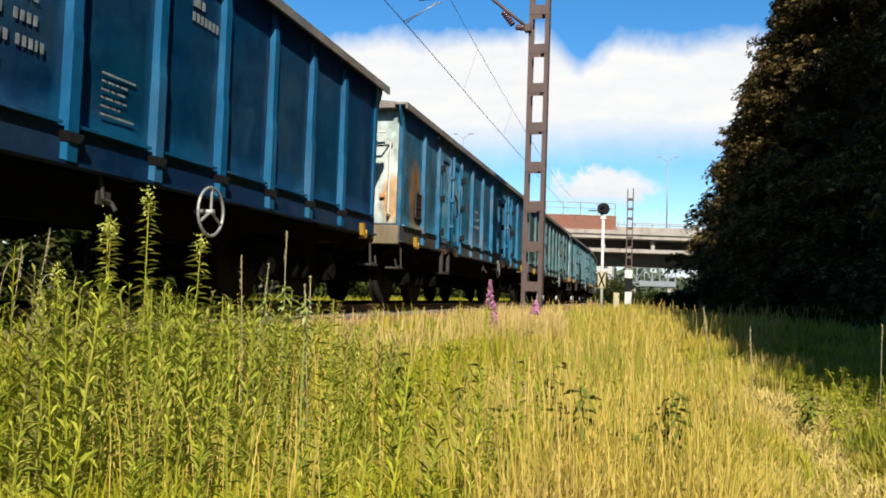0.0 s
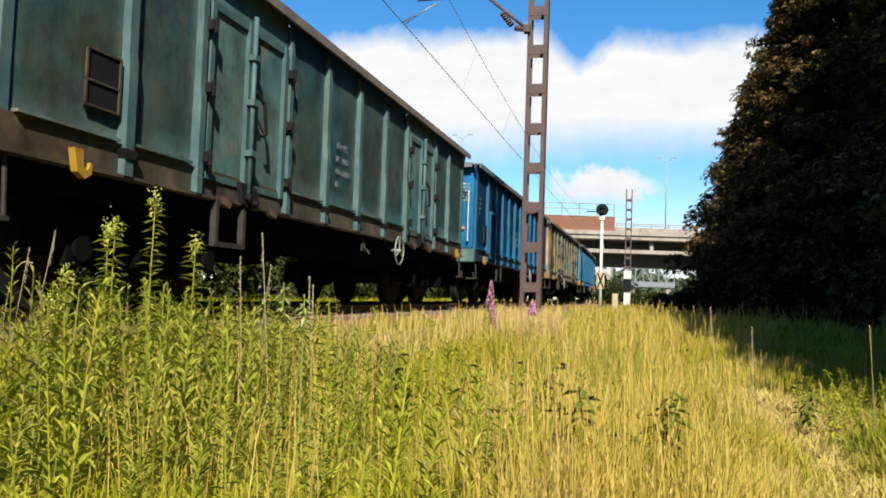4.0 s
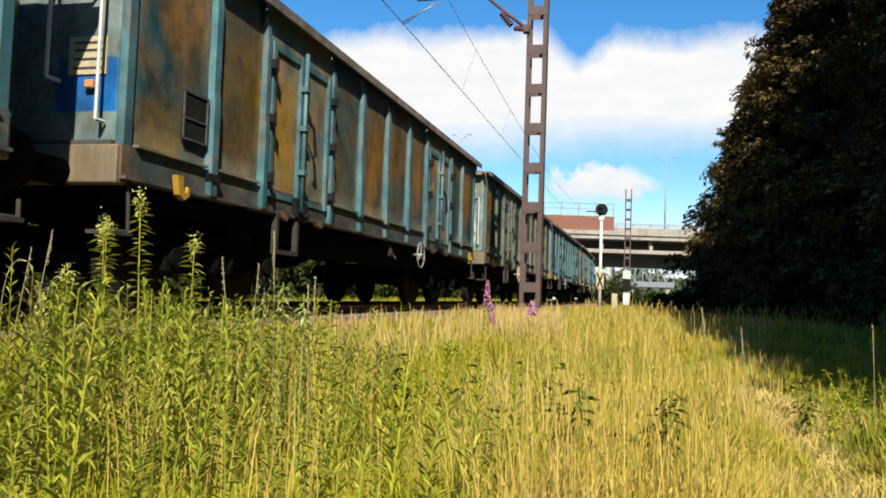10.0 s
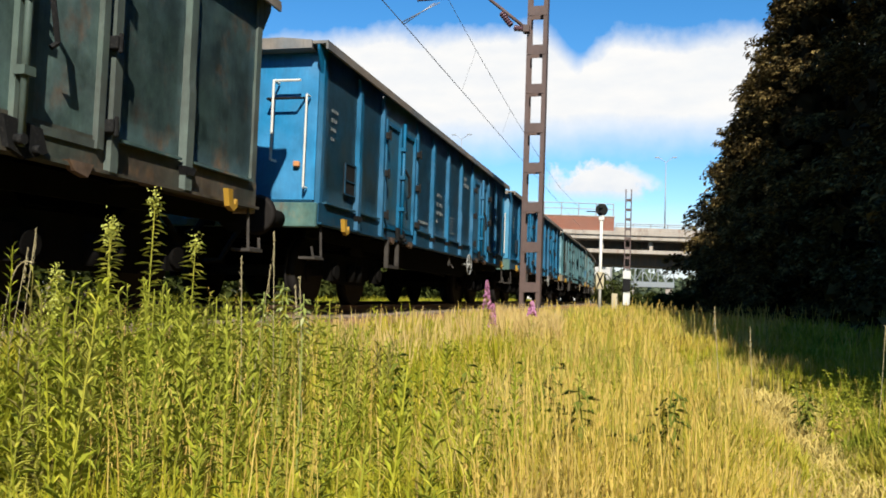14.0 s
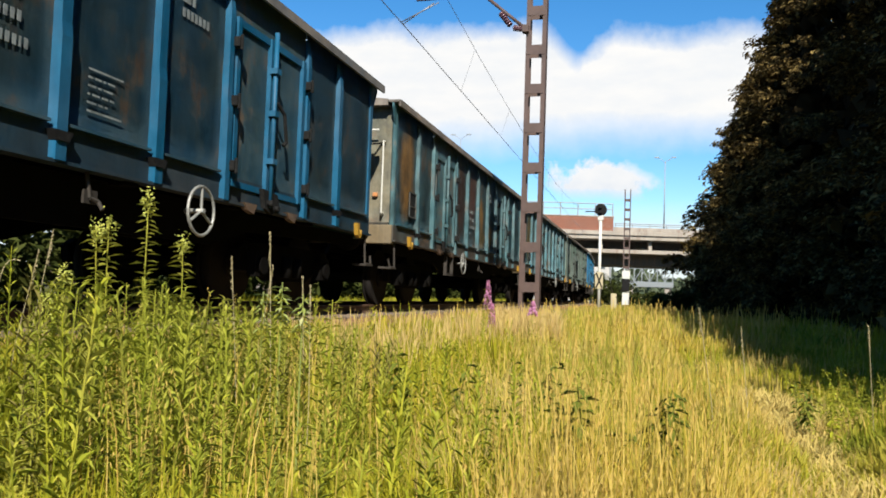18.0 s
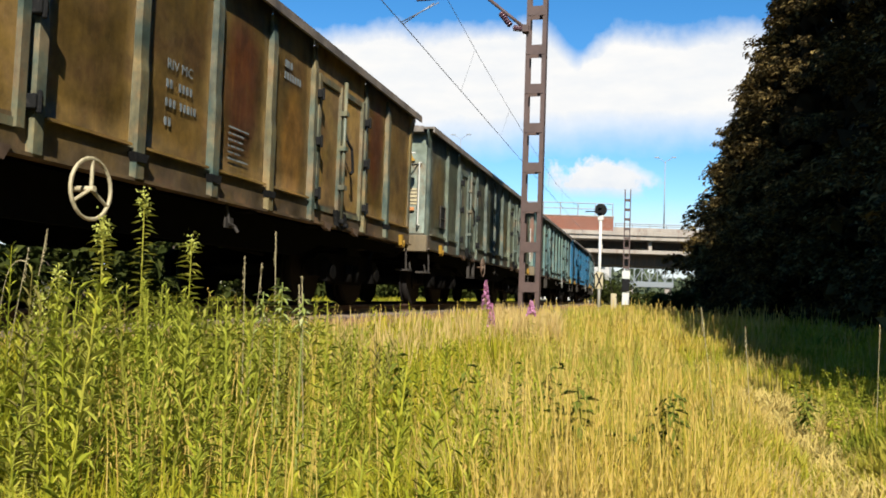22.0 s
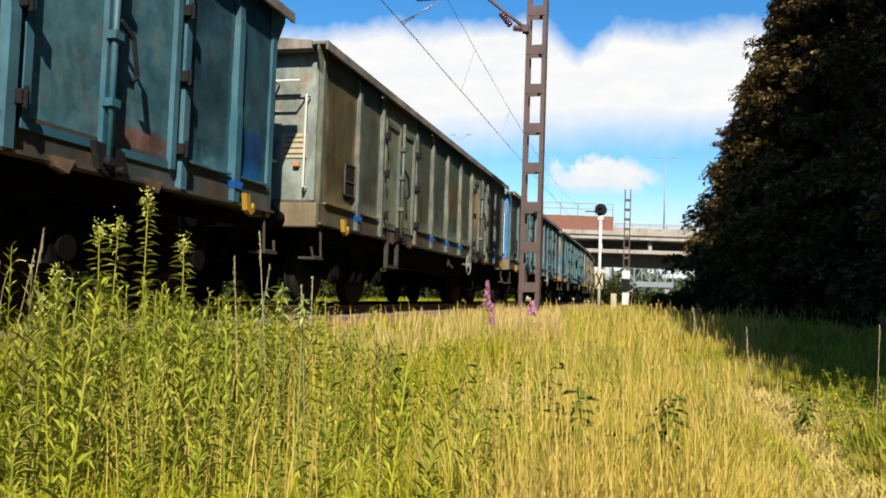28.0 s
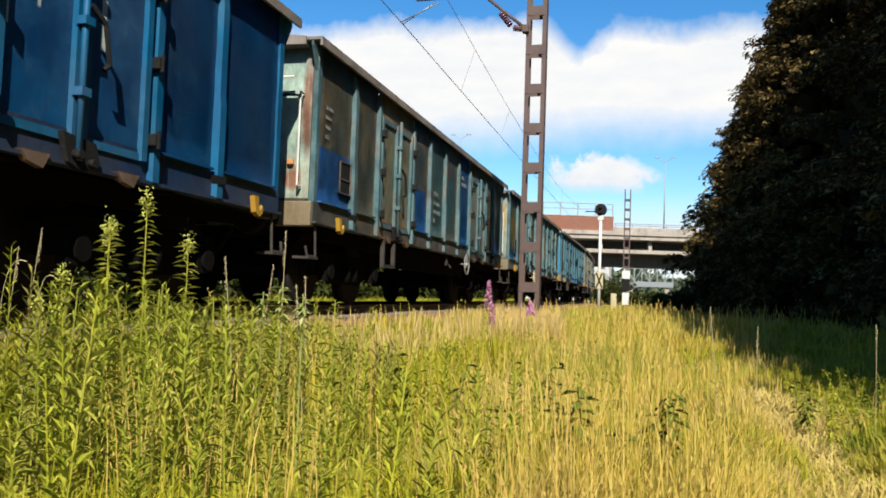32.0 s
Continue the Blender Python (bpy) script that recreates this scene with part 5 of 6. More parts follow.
def build_bridge():
    b = thing("road_bridge", "stained concrete road overbridge with brick parapet", "bridge", at=pose(120, 0, 0, 0, 0, 13.0))
    part("deck_slab", soften(box(bmesh.new(), 0, 14, -60, 75, 8.75, 9.9), 0.05), M["concrete"], b)
    part("fascia_beam", soften(box(bmesh.new(), 0.7, 4.0, -60, 75, 6.85, 7.4), 0.04), M["concrete"], b)
    # Girder and web: shade below the deck comes from the darker concrete.
    part("main_girder", box(bmesh.new(), 3.6, 13, -60, 75, 5.3, 6.84), M["concrete_dark"], b, "bridge girder with shade painted into its concrete")
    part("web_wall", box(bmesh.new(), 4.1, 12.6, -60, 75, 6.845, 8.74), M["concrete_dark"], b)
    for y in range(-56, 76, 7):
        part("fascia_bracket", soften(box(bmesh.new(), 0.95, 1.9, y - 0.25, y + 0.25, 7.402, 8.745), 0.03), M["concrete"], b)
    part("cornice", soften(box(bmesh.new(), -0.25, 0.0, -60, 75, 9.35, 9.95), 0.03), M["concrete"], b)
    part("parapet", soften(box(bmesh.new(), -0.05, 0.25, -60, 5.4, 9.96, 10.5), 0.03), M["concrete"], b)
    part("brick_parapet", box(bmesh.new(), -0.1, 0.4, 5.5, 40, 9.96, 11.85), M["brick"], b, "weathered red brick parapet")
    part("brick_coping", soften(box(bmesh.new(), -0.18, 0.48, 5.4, 40, 11.855, 12.02), 0.02), M["concrete"], b)
    part("carriageway", box(bmesh.new(), 0.6, 13.5, -60, 75, 9.904, 9.95), M["asphalt"], b)
    for side, z0, y0, y1 in ((0.15, 12.02, 5.6, 40), (0.1, 10.5, -58, 5.2)):
        h = 1.75 if z0 > 11 else 0.55
        for zz in (h, h * 0.55):
            part("rail_bar", bent(bmesh.new(), [(side, y0, z0 + zz), (side, y1, z0 + zz)], 0.075), M["galv"], b)
        n = int((y1 - y0) / 2.4)
        for i in range(n + 1):
            y = y0 + (y1 - y0) * i / n
            part("rail_post", rod(bmesh.new(), (side, y, z0), (side, y, z0 + h + 0.04), 0.085, 6), M["galv"], b)
    for y in (-30, -16, 26, 44):
        part("pier", soften(box(bmesh.new(), 3, 11, y - 0.8, y + 0.8, -1.2, 5.3), 0.1), M["concrete"], b)
    part("abutment", box(bmesh.new(), 1, 13, 54, 58, -1.2, 5.3), M["concrete"], b)
    for y in (-1.6, 26.9, -29.0):
        l = thing("street_lamp", "tall grey twin-armed street lamp on the bridge", "street lamp", "street lamps", at=pose(120.6 - 0.23 * y, y, 9.95))
        tall = 12.6 if y > 20 else 10.2
        part("pole", rod(bmesh.new(), (0, 0, 0), (0, 0, tall), 0.10, 8, 0.055), M["galv"], l)
        for s in (-1, 1):
            part("arm", bent(bmesh.new(), [(0, 0, tall - 0.1), (0, s * 0.9, tall + 0.55)], 0.04), M["galv"], l)
            part("lamp_head", soften(box(bmesh.new(), -0.12, 0.12, *sorted((s * 0.85, s * 1.5)), tall + 0.52, tall + 0.68), 0.03), M["galv"], l)
    # pale truss footbridge far beyond
    f = thing("truss_footbridge", "distant pale steel truss footbridge", "footbridge", at=pose(205, 0, 0))
    for z in (4.6, 8.3):
        for x in (0, 3):
            part("chord", box(bmesh.new(), x - 0.15, x + 0.15, -5.2, 5.9, z - 0.28, z + 0.28), M["pale_steel"], f)
    part("walkway", box(bmesh.new(), -0.2, 3.2, -5.2, 5.9, 3.6, 4.35), M["pale_steel"], f)
    for i in range(7):
        y = -5.0 + i * 1.8
        part("upright", box(bmesh.new(), -0.12, 0.12, y - 0.12, y + 0.12, 4.8, 8.1), M["pale_steel"], f)
        if i < 6:
            part("diagonal", bent(bmesh.new(), [(0, y, 4.8 if i % 2 else 8.1), (0, y + 1.8, 8.1 if i % 2 else 4.8)], 0.12), M["pale_steel"], f)
    for y in (-4, 5):
        part("tower", box(bmesh.new(), 0.3, 2.7, y - 0.8, y + 0.8, -1, 3.6), M["concrete"], f)
    # pale block of flats
    h = thing("apartment_building", "distant pale rendered apartment block", "building", at=pose(240, 10, 0))
    part("wall", box(bmesh.new(), 0, 12, 1.6, 26, -1, 11), M["palewall"], h)
    part("roof", box(bmesh.new(), -0.4, 12.4, 1.2, 26.4, 11.0, 11.4), M["concrete_dark"], h)
    for r in range(4):
        for c in range(7):
            y, z = 2.8 + c * 3.3, 0.8 + r * 2.7
            w = part("window", box(bmesh.new(), -0.06, 0.02, y, y + 1.5, z, z + 1.4), M["glass"], h)
            part("sill", box(bmesh.new(), -0.16, -0.061, y - 0.1, y + 1.6, z - 0.1, z - 0.004), M["white"], w)


build_bridge()

# ------------------------------------------------------------------ leaves, trees, shrubs


def leaf_cloud(centres, normals, size, rng_, fold=0.25, aspect=0.5, upright=0.0):
    """Small folded leaves at the given points: six points, four triangles each."""
    n = len(centres)
    d = rng_.standard_normal((n, 3)) + np.array([0, 0, upright])
    d = d - (d * normals).sum(1, keepdims=True) * normals
    d /= np.linalg.norm(d, axis=1, keepdims=True) + 1e-9
    s = np.cross(normals, d)
    size = np.asarray(size).reshape(-1, 1)
    a = centres - d * size * 0.5
    b = centres + d * size * 0.55 - normals * size * 0.12
    l = centres + s * size * aspect * 0.5 + normals * size * fold * 0.4 + d * size * 0.12
    r = centres - s * size * aspect * 0.5 + normals * size * fold * 0.4 + d * size * 0.12
    v = np.stack([a, l, b, r], 1).reshape(-1, 3)
    i = np.arange(n)[:, None] * 4
    f = np.concatenate([i + np.array([[0, 2, 1]]), i + np.array([[0, 3, 2]])], 1).reshape(-1, 3)
    return v, f


def unit(rng_, n):
    d = rng_.standard_normal((n, 3))
    return d / np.linalg.norm(d, axis=1, keepdims=True)


def crown_leaves(blobs, per, size, rng_):
    """Palmate leaves drooping on the outside of many clumps."""
    cs, ns, ss = [], [], []
    for (c, r) in blobs:
        m = int(per * r * r)
        u = unit(rng_, m)
        rad = r * rng_.uniform(0.62, 1.08, (m, 1)) * (1 + 0.18 * np.sin(u[:, :1] * 7 + c[0]) * np.sin(u[:, 2:] * 6 + c[1]))
        p = np.asarray(c) + u * rad * np.array([1, 1, 0.72])
        nn = u * 0.6 + np.array([0, 0, 0.75]) + 0.35 * rng_.standard_normal((m, 3))
        nn /= np.linalg.norm(nn, axis=1, keepdims=True)
        # five leaflets spread from each stalk
        for k in range(3):
            cs.append(p + size * 0.35 * unit(rng_, m))
            ns.append(nn)
            ss.append(size * rng_.uniform(0.6, 1.15, m))
    return leaf_cloud(np.concatenate(cs), np.concatenate(ns), np.concatenate(ss), rng_, 0.3, 0.42)


def crown_width(f):
    """Half width of a crown, as a share of its reach, at the share f of its height."""
    return 0.84 + 0.8 * f if f < 0.2 else 1 - ((f - 0.2) / 0.8) ** 1.15 * 0.9


def spray_leaves(centres, outs, radii, per, size, rng_):
    """Drooping sprays: palmate leaves fanned over flat clumps that hang outwards."""
    n = len(centres)
    m = np.maximum(10, (per * radii ** 2).astype(int))
    idx = np.repeat(np.arange(n), m)
    c, o, r = centres[idx], outs[idx], radii[idx][:, None]
    k = len(idx)
    side = np.stack([-o[:, 1], o[:, 0], np.zeros(k)], 1)
    u = rng_.uniform(-0.75, 1.0, (k, 1))
    w = rng_.uniform(-1, 1, (k, 1)) * np.sqrt(np.clip(1.05 - u * u, 0.05, 1))
    p = c + o * u * r + side * w * r * 0.9
    p[:, 2:] += r * (0.30 * rng_.standard_normal((k, 1)) * 0.6 - 0.42 * np.clip(u, 0, 1) ** 2 - 0.16 * w * w)
    nn = np.array([0, 0, 0.9]) + o * (0.25 + 0.55 * np.clip(u, 0, 1)) + side * w * 0.3 + 0.32 * rng_.standard_normal((k, 3))
    nn /= np.linalg.norm(nn, axis=1, keepdims=True)
    cs, ns, ss = [], [], []
    for _ in range(3):
        cs.append(p + size * 0.38 * unit(rng_, k))
        ns.append(nn + 0.15 * rng_.standard_normal((k, 3)))
        ss.append(size * rng_.uniform(0.6, 1.2, k))
    ns = np.concatenate(ns)
    ns /= np.linalg.norm(ns, axis=1, keepdims=True)
    return leaf_cloud(np.concatenate(cs), ns, np.concatenate(ss), rng_, 0.3, 0.44)


def build_tree(x, y, height, reach, seed, leaf=0.26, sprays=200, per=40, label="dense chestnut tree, leaf tones painted from shade-black to sunlit brown"):
    r = np.random.default_rng(seed)
    g = float(ground_z(x, y))
    t = thing("chestnut_tree", label, "tree", "row of trees", at=pose(x, y, g))
    bm = bmesh.new()
    rod(bm, (0, 0, -0.3), (0.1, 0.1, 2.2), 0.34, 10, 0.26)
    rod(bm, (0.1, 0.1, 2.2), (0, 0.3, height * 0.6), 0.26, 10, 0.15)
    rod(bm, (0, 0.3, height * 0.6), (0.2, 0, height * 0.93), 0.15, 8, 0.03)
    part("trunk", bm, M["bark"], t)
    f = np.concatenate([r.uniform(0.03, 0.99, sprays), r.uniform(0.86, 0.99, 10)])
    a = r.uniform(0, 2 * np.pi, len(f))
    wide = np.array([crown_width(q) for q in f])
    lobes = 1 + 0.07 * np.sin(3 * a + seed) + 0.05 * np.sin(f * 23 + 2 * a)
    d = reach * wide * lobes * (r.uniform(0.80, 1.0, len(f)) + 0.14 * (r.random(len(f)) < 0.25))
    outs = np.stack([np.cos(a), np.sin(a), np.zeros(len(f))], 1)
    centres = outs * d[:, None] + np.stack([0 * f, 0 * f, f * height], 1)
    radii = r.uniform(0.10, 0.19, len(f)) * reach * (0.45 + 0.55 * wide)
    for i in range(9):
        c = centres[i * 3] * np.array([0.85, 0.85, 1])
        part("limb", rod(bmesh.new(), (0, 0.1, c[2] * 0.7), c, 0.09, 6, 0.02), M["bark"], t)
    v, fc = spray_leaves(centres, outs, radii, per, leaf, r)
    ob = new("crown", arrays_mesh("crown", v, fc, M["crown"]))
    ob.parent = t
    # big near-black leaves inside the crown: painted shade that also blocks light
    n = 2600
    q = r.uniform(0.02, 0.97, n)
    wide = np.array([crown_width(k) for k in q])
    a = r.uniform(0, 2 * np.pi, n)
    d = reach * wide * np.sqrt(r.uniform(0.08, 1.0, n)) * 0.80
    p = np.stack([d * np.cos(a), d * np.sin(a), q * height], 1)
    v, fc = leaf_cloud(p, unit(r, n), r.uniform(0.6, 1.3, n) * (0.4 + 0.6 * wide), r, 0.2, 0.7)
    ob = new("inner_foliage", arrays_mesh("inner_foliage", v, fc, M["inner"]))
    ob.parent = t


# The first trees are added out of view to shade the near grass.
for i, (x, y, h, reach, leaf, sprays, per) in enumerate([
        (-1.4, -9.4, 17, 5.0, 0.40, 170, 28), (4.6, -8.9, 17.5, 5.0, 0.32, 200, 36), (11.4, -8.8, 17.5, 5.0, 0.20, 300, 90),
        (20, -9.3, 19, 5.0, 0.17, 420, 150), (28.5, -10.0, 22, 5.4, 0.20, 420, 110), (36, -7.7, 20.5, 5.3, 0.22, 520, 90), (44, -9.8, 21, 5.3, 0.28, 300, 60),
        (51, -7.7, 20, 5.2, 0.30, 400, 52), (59, -9.4, 20, 5.2, 0.38, 260, 36), (65, -7.6, 18.5, 5.2, 0.40, 300, 34), (78, -7.8, 17, 5.0, 0.5, 200, 22)]):
    build_tree(x, y, h, reach, 100 + i, leaf, sprays, per)


def build_shrub(name, x, y, h, reach, seed, leaf, count, label, mat="shrub", kind=""):
    r = np.random.default_rng(seed)
    g = float(ground_z(x, y))
    t = thing(name, label, "shrub", "shrubs", at=pose(x, y, g))
    bm = bmesh.new()
    for i in range(5):
        a = i * 1.3
        rod(bm, (0, 0, -0.15), (reach * 0.5 * math.cos(a), reach * 0.5 * math.sin(a), h * 0.75), 0.05, 6, 0.012)
    part("stems", bm, M["bark"], t)
    blobs = [((reach * 0.7 * r.uniform(-1, 1), reach * 0.7 * r.uniform(-1, 1), h * r.uniform(0.15, 0.8)), h * r.uniform(0.25, 0.4)) for _ in range(12)]
    v, f = crown_leaves(blobs, count / max(0.3, h * h), leaf, r)
    c = new("foliage", arrays_mesh("foliage", v, f, M[mat]))
    c.parent = t


for i, (x, y, h, w) in enumerate([(90, 3.6, 3.2, 2.2), (96, 5.6, 3.0, 2.4), (84, -1.6, 1.6, 2.0), (78, -3.4, 2.2, 2.0), (104, 1.2, 1.6, 2.5), (100, -4.0, 2.4, 2.2), (92, 0.4, 1.5, 2.2), (70, -2.9, 1.9, 1.8), (88, -3.6, 2.6, 2.0), (112, 8.5, 4.2, 3)]):
    build_shrub("shrub", x, y, h, w, 300 + i, 0.35, 620, "green shrub at the foot of the bridge")
for i in range(26):
    x = 3 + i * 3.2 + random.uniform(-0.6, 0.6)
    build_shrub("shrub", x, 12.8 + float(track_y(x)) - TRACK_Y + random.uniform(-0.4, 0.8), random.uniform(2.6, 3.6), 2.6, 340 + i, 0.3, 900, "dark green shrub in the thicket beyond the track")
# added wall of dark leaves that keeps sky from showing between the trees
r_ = np.random.default_rng(9)
m_ = 26000
px = r_.uniform(-30, 125, m_)
py = -15.5 + r_.standard_normal(m_) * 0.9
pz = r_.uniform(-0.9, 11, m_)
v_, f_ = leaf_cloud(np.stack([px, py, pz], 1), unit(r_, m_), r_.uniform(0.5, 1.1, m_), r_, 0.2, 0.7)
tagged(new("wood", arrays_mesh("wood", v_, f_, M["crown"])), "wall of dark leaves added behind the row of trees", "wood", kind="stuff")

# near-black leaves added in place of the deep shade below the trees
m_ = 22000
px = r_.uniform(9, 112, m_)
py = -8.6 + r_.standard_normal(m_) * 1.3
pz = ground_z(px, py) + np.abs(r_.standard_normal(m_)) * 0.9
v_, f_ = leaf_cloud(np.stack([px, py, pz], 1), unit(r_, m_), r_.uniform(0.25, 0.6, m_), r_, 0.2, 0.6)
tagged(new("undergrowth", arrays_mesh("undergrowth", v_, f_, M["crown"])), "dark leaves added for the black shade below the trees", "undergrowth", kind="stuff")
# hazy line of woods on the horizon
m_ = 16000
px = r_.uniform(280, 330, m_)
py = r_.uniform(-140, 160, m_)
pz = -1 + r_.random(m_) * (11.0 + 1.6 * np.sin(py * 0.11) + 0.9 * np.sin(py * 0.37 + 1))
v_, f_ = leaf_cloud(np.stack([px, py, pz], 1), unit(r_, m_), r_.uniform(1.2, 2.6, m_), r_, 0.2, 0.8)
tagged(new("distant_wood", arrays_mesh("distant_wood", v_, f_, M["far_leaves"])), "distant line of green woods beyond the bridge", "wood", kind="stuff")

# ------------------------------------------------------------------ grass and weeds


def blades(x, y, h, lean, width, rng_, way=None):
    """Bent blades: seven points and five triangles each. way: the direction in which each one leans."""
    n = len(x)
    z = ground_z(x, y) - 0.03
    a = rng_.uniform(0, 2 * np.pi, n) if way is None else way
    b = rng_.uniform(0, 2 * np.pi, n)
    base = np.stack([x, y, z], 1)
    side = np.stack([width * np.cos(b), width * np.sin(b), np.zeros(n)], 1) * 0.5
    out = np.stack([np.cos(a), np.sin(a), np.zeros(n)], 1)
    up = np.array([0, 0, 1.0])
    low = base + out * (lean * h * 0.16)[:, None] + up * (h * 0.42)[:, None]
    mid = base + out * (lean * h * 0.50)[:, None] + up * (h * (0.78 - 0.12 * lean))[:, None]
    tip = base + out * (lean * h)[:, None] + up * (h * (1 - 0.45 * lean))[:, None]
    v = np.stack([base - side, base + side, low + side * 0.95, low - side * 0.95, mid + side * 0.75, mid - side * 0.75, tip], 1).reshape(-1, 3)
    i = np.arange(n)[:, None] * 7
    f = np.concatenate([i + np.array([q]) for q in ((0, 1, 2), (0, 2, 3), (3, 2, 4), (3, 4, 5), (5, 4, 6))], 1).reshape(-1, 3)
    return v, f


def scatter(n, near, far, rng_, power=0.5, left=1.0, right=-0.34):
    """Points of the plan spread over the wedge of ground before the camera, denser near."""
    u = rng_.random(n) ** (1 / power) if power < 1 else rng_.random(n)
    x = near * (far / near) ** u
    y = x * rng_.uniform(right, left, n)
    ok = (y < track_y(x) - 1.95)
    return x[ok], y[ok]


def fast_patch(x, y, s, seed):
    return (np.sin(x * s * 1.7 + seed) * np.sin(y * s * 2.3 + seed * 2) + np.sin(x * s * 3.9 + y * s * 2.1 + seed * 3) * 0.6 + np.sin(y * s * 5.3 - x * s * 1.3 + seed) * 0.4) / 2


def greenness(x, y):
    """Lush weeds beside the track, dry straw by the path, lush again under the trees."""
    q = y / np.maximum(x, 0.5)
    lush = step(q, 0.08, 0.25) * 0.95 + step(-q, 0.10, 0.20) * 0.6 - 0.5 * step(y - track_y(x), -2.6, -2.1)
    return np.clip(lush + 0.55 * fast_patch(x, y, 0.9, 1.3) + 0.35 * fast_patch(x, y, 0.35, 2.9) + 0.16 + 0.15 * step(q, 0.3, 0.5), 0.03, 0.97)


def tallness(x, y):
    q = y / np.maximum(x, 0.5)
    t = 0.55 + (0.10 + 0.10 * step(q, 0.2, 0.4)) * fast_patch(x, y, 0.9, 4.0)
    path = np.exp(-((y + 0.80 + 0.033 * x) / 0.30) ** 2) * (x < 9)
    t = t * (1 - 0.66 * path)
    t = t * (1 - 0.25 * step(-q, 0.05, 0.16) * step(-x, -9, -6)) * (1 + 0.3 * step(-q, 0.04, 0.12) * step(x, 15, 20))
    t = t * (1 - 0.5 * step(-q, -0.005, 0.05) * step(x, 5.6, 7.4) * step(-x, -17, -13))
    verge = step(y - track_y(x), -3.3, -2.5) * step(x, 2.5, 4.5)
    t = t * (1 - 0.42 * verge)
    return np.clip(t, 0.1, 1.0)


def grass_field():
    r = np.random.default_rng(21)
    V = {"green": [[], [], 0], "dry": [[], [], 0]}
    for n, near, far, wid, hmul in ((165000, 1.25, 5.5, 0.0055, 1.0), (130000, 4.5, 16, 0.010, 1.0), (62000, 14, 75, 0.028, 0.95)):
        # tufts that share a lean and a tone
        tx, ty = scatter(n // 9, near, far, r, 0.8)
        each = r.integers(4, 15, len(tx))
        own = np.repeat(np.arange(len(tx)), each)
        reach = (0.012 + 0.008 * tx)[own]
        x, y = tx[own] + reach * r.standard_normal(len(own)), ty[own] + reach * r.standard_normal(len(own))
        ok = y < track_y(x) - 1.95
        x, y, own = x[ok], y[ok], own[ok]
        way = (r.uniform(0, 2 * np.pi, len(tx)))[own] + 0.9 * r.standard_normal(len(own))
        bend = (r.beta(1.5, 2.4, len(tx)))[own]
        tall = (r.uniform(0.62, 1.15, len(tx)))[own]
        g = greenness(x, y)
        lush = step(y / np.maximum(x, 0.5), 0.22, 0.38) * (x < 7)
        keep = r.random(len(x)) > 0.35 * lush
        x, y, g, lush, own, way, bend, tall = (q[keep] for q in (x, y, g, lush, own, way, bend, tall))
        pick = 0.65 * r.random(len(tx))[own] + 0.35 * r.random(len(x)) < g + 0.25 * lush
        h = tallness(x, y) * hmul * r.uniform(0.55, 1.12, len(x)) * tall * (1 - 0.18 * lush)
        for key, sel in (("green", pick), ("dry", ~pick)):
            k = sel.sum()
            hh = h[sel] * (0.95 if key == "green" else 1.04)
            v, f = blades(x[sel], y[sel], hh, bend[sel] * (1.05 if key == "green" else 0.75) * r.uniform(0.5, 1.2, k),
                          wid * r.uniform(0.5, 1.3, k) * (1.45 if key == "green" else 0.8), r, way[sel])
            V[key][0].append(v)
            V[key][1].append(f + V[key][2])
            V[key][2] += len(v)
    for key, words in (("green", "tall green meadow grass beside the railway"), ("dry", "tall sun-dried yellow grass beside the railway")):
        ob = new("grass", arrays_mesh("grass", np.concatenate(V[key][0]), np.concatenate(V[key][1]), M["grass_" + key]))
        tagged(ob, words, "grass", kind="stuff")
    # trodden straw on the path
    x = 1.4 * (9 / 1.4) ** r.random(17000)
    y = -0.80 - 0.033 * x + 0.22 * r.standard_normal(len(x))
    v, f = blades(x, y, r.uniform(0.07, 0.24, len(x)), r.uniform(0.2, 0.7, len(x)), 0.003 + 0.0009 * x, r)
    tagged(new("grass", arrays_mesh("grass", v, f, M["trodden"])), "trodden pale straw on the narrow path", "grass", kind="stuff")
    # tan, leaning grass in the open meadow
    for n, x0, x1, y0, y1, wide in ((5200, 2.1, 5.4, 0.28, 0.98, 0.13), (1500, 2.4, 4.2, -0.42, -0.62, 0.10)):
        q = r.random(n)
        x = x0 + (x1 - x0) * q
        y = y0 + (y1 - y0) * q + wide * r.standard_normal(n)
        v, f = blades(x, y, tallness(x, y) * r.uniform(0.6, 1.12, n), r.uniform(0.1, 0.6, n), 0.0016 + 0.0011 * x, r)
        tagged(new("grass", arrays_mesh("grass", v, f, M["reed"])), "patch of tan leaning dry grass in the meadow", "grass", kind="stuff")
    # straw round the foot of the mast
    x = r.uniform(12.0, 16.4, 1500)
    y = x * r.uniform(0.105, 0.185, 1500)
    v, f = blades(x, y, np.clip(r.uniform(-0.15, 0.22, 1500) - ground_z(x, y), 0.2, 0.8), r.uniform(0.02, 0.3, 1500), 0.004 + 0.0007 * x, r)
    tagged(new("grass", arrays_mesh("grass", v, f, M["reed"])), "tall pinkish straw round the foot of the mast", "grass", kind="stuff")
    # meadow behind and beside the camera
    x, y = r.uniform(-14, 16, 60000), r.uniform(-6.5, 3.3, 60000)
    out = ((x < -0.4) | (y > 1.02 * x + 0.4) | (y < -0.36 * x - 0.4)) & (x * x + y * y > 0.5)
    x, y = x[out], y[out]
    v, f = blades(x, y, r.uniform(0.22, 0.55, len(x)), r.uniform(0.05, 0.6, len(x)), np.full(len(x), 0.016), r)
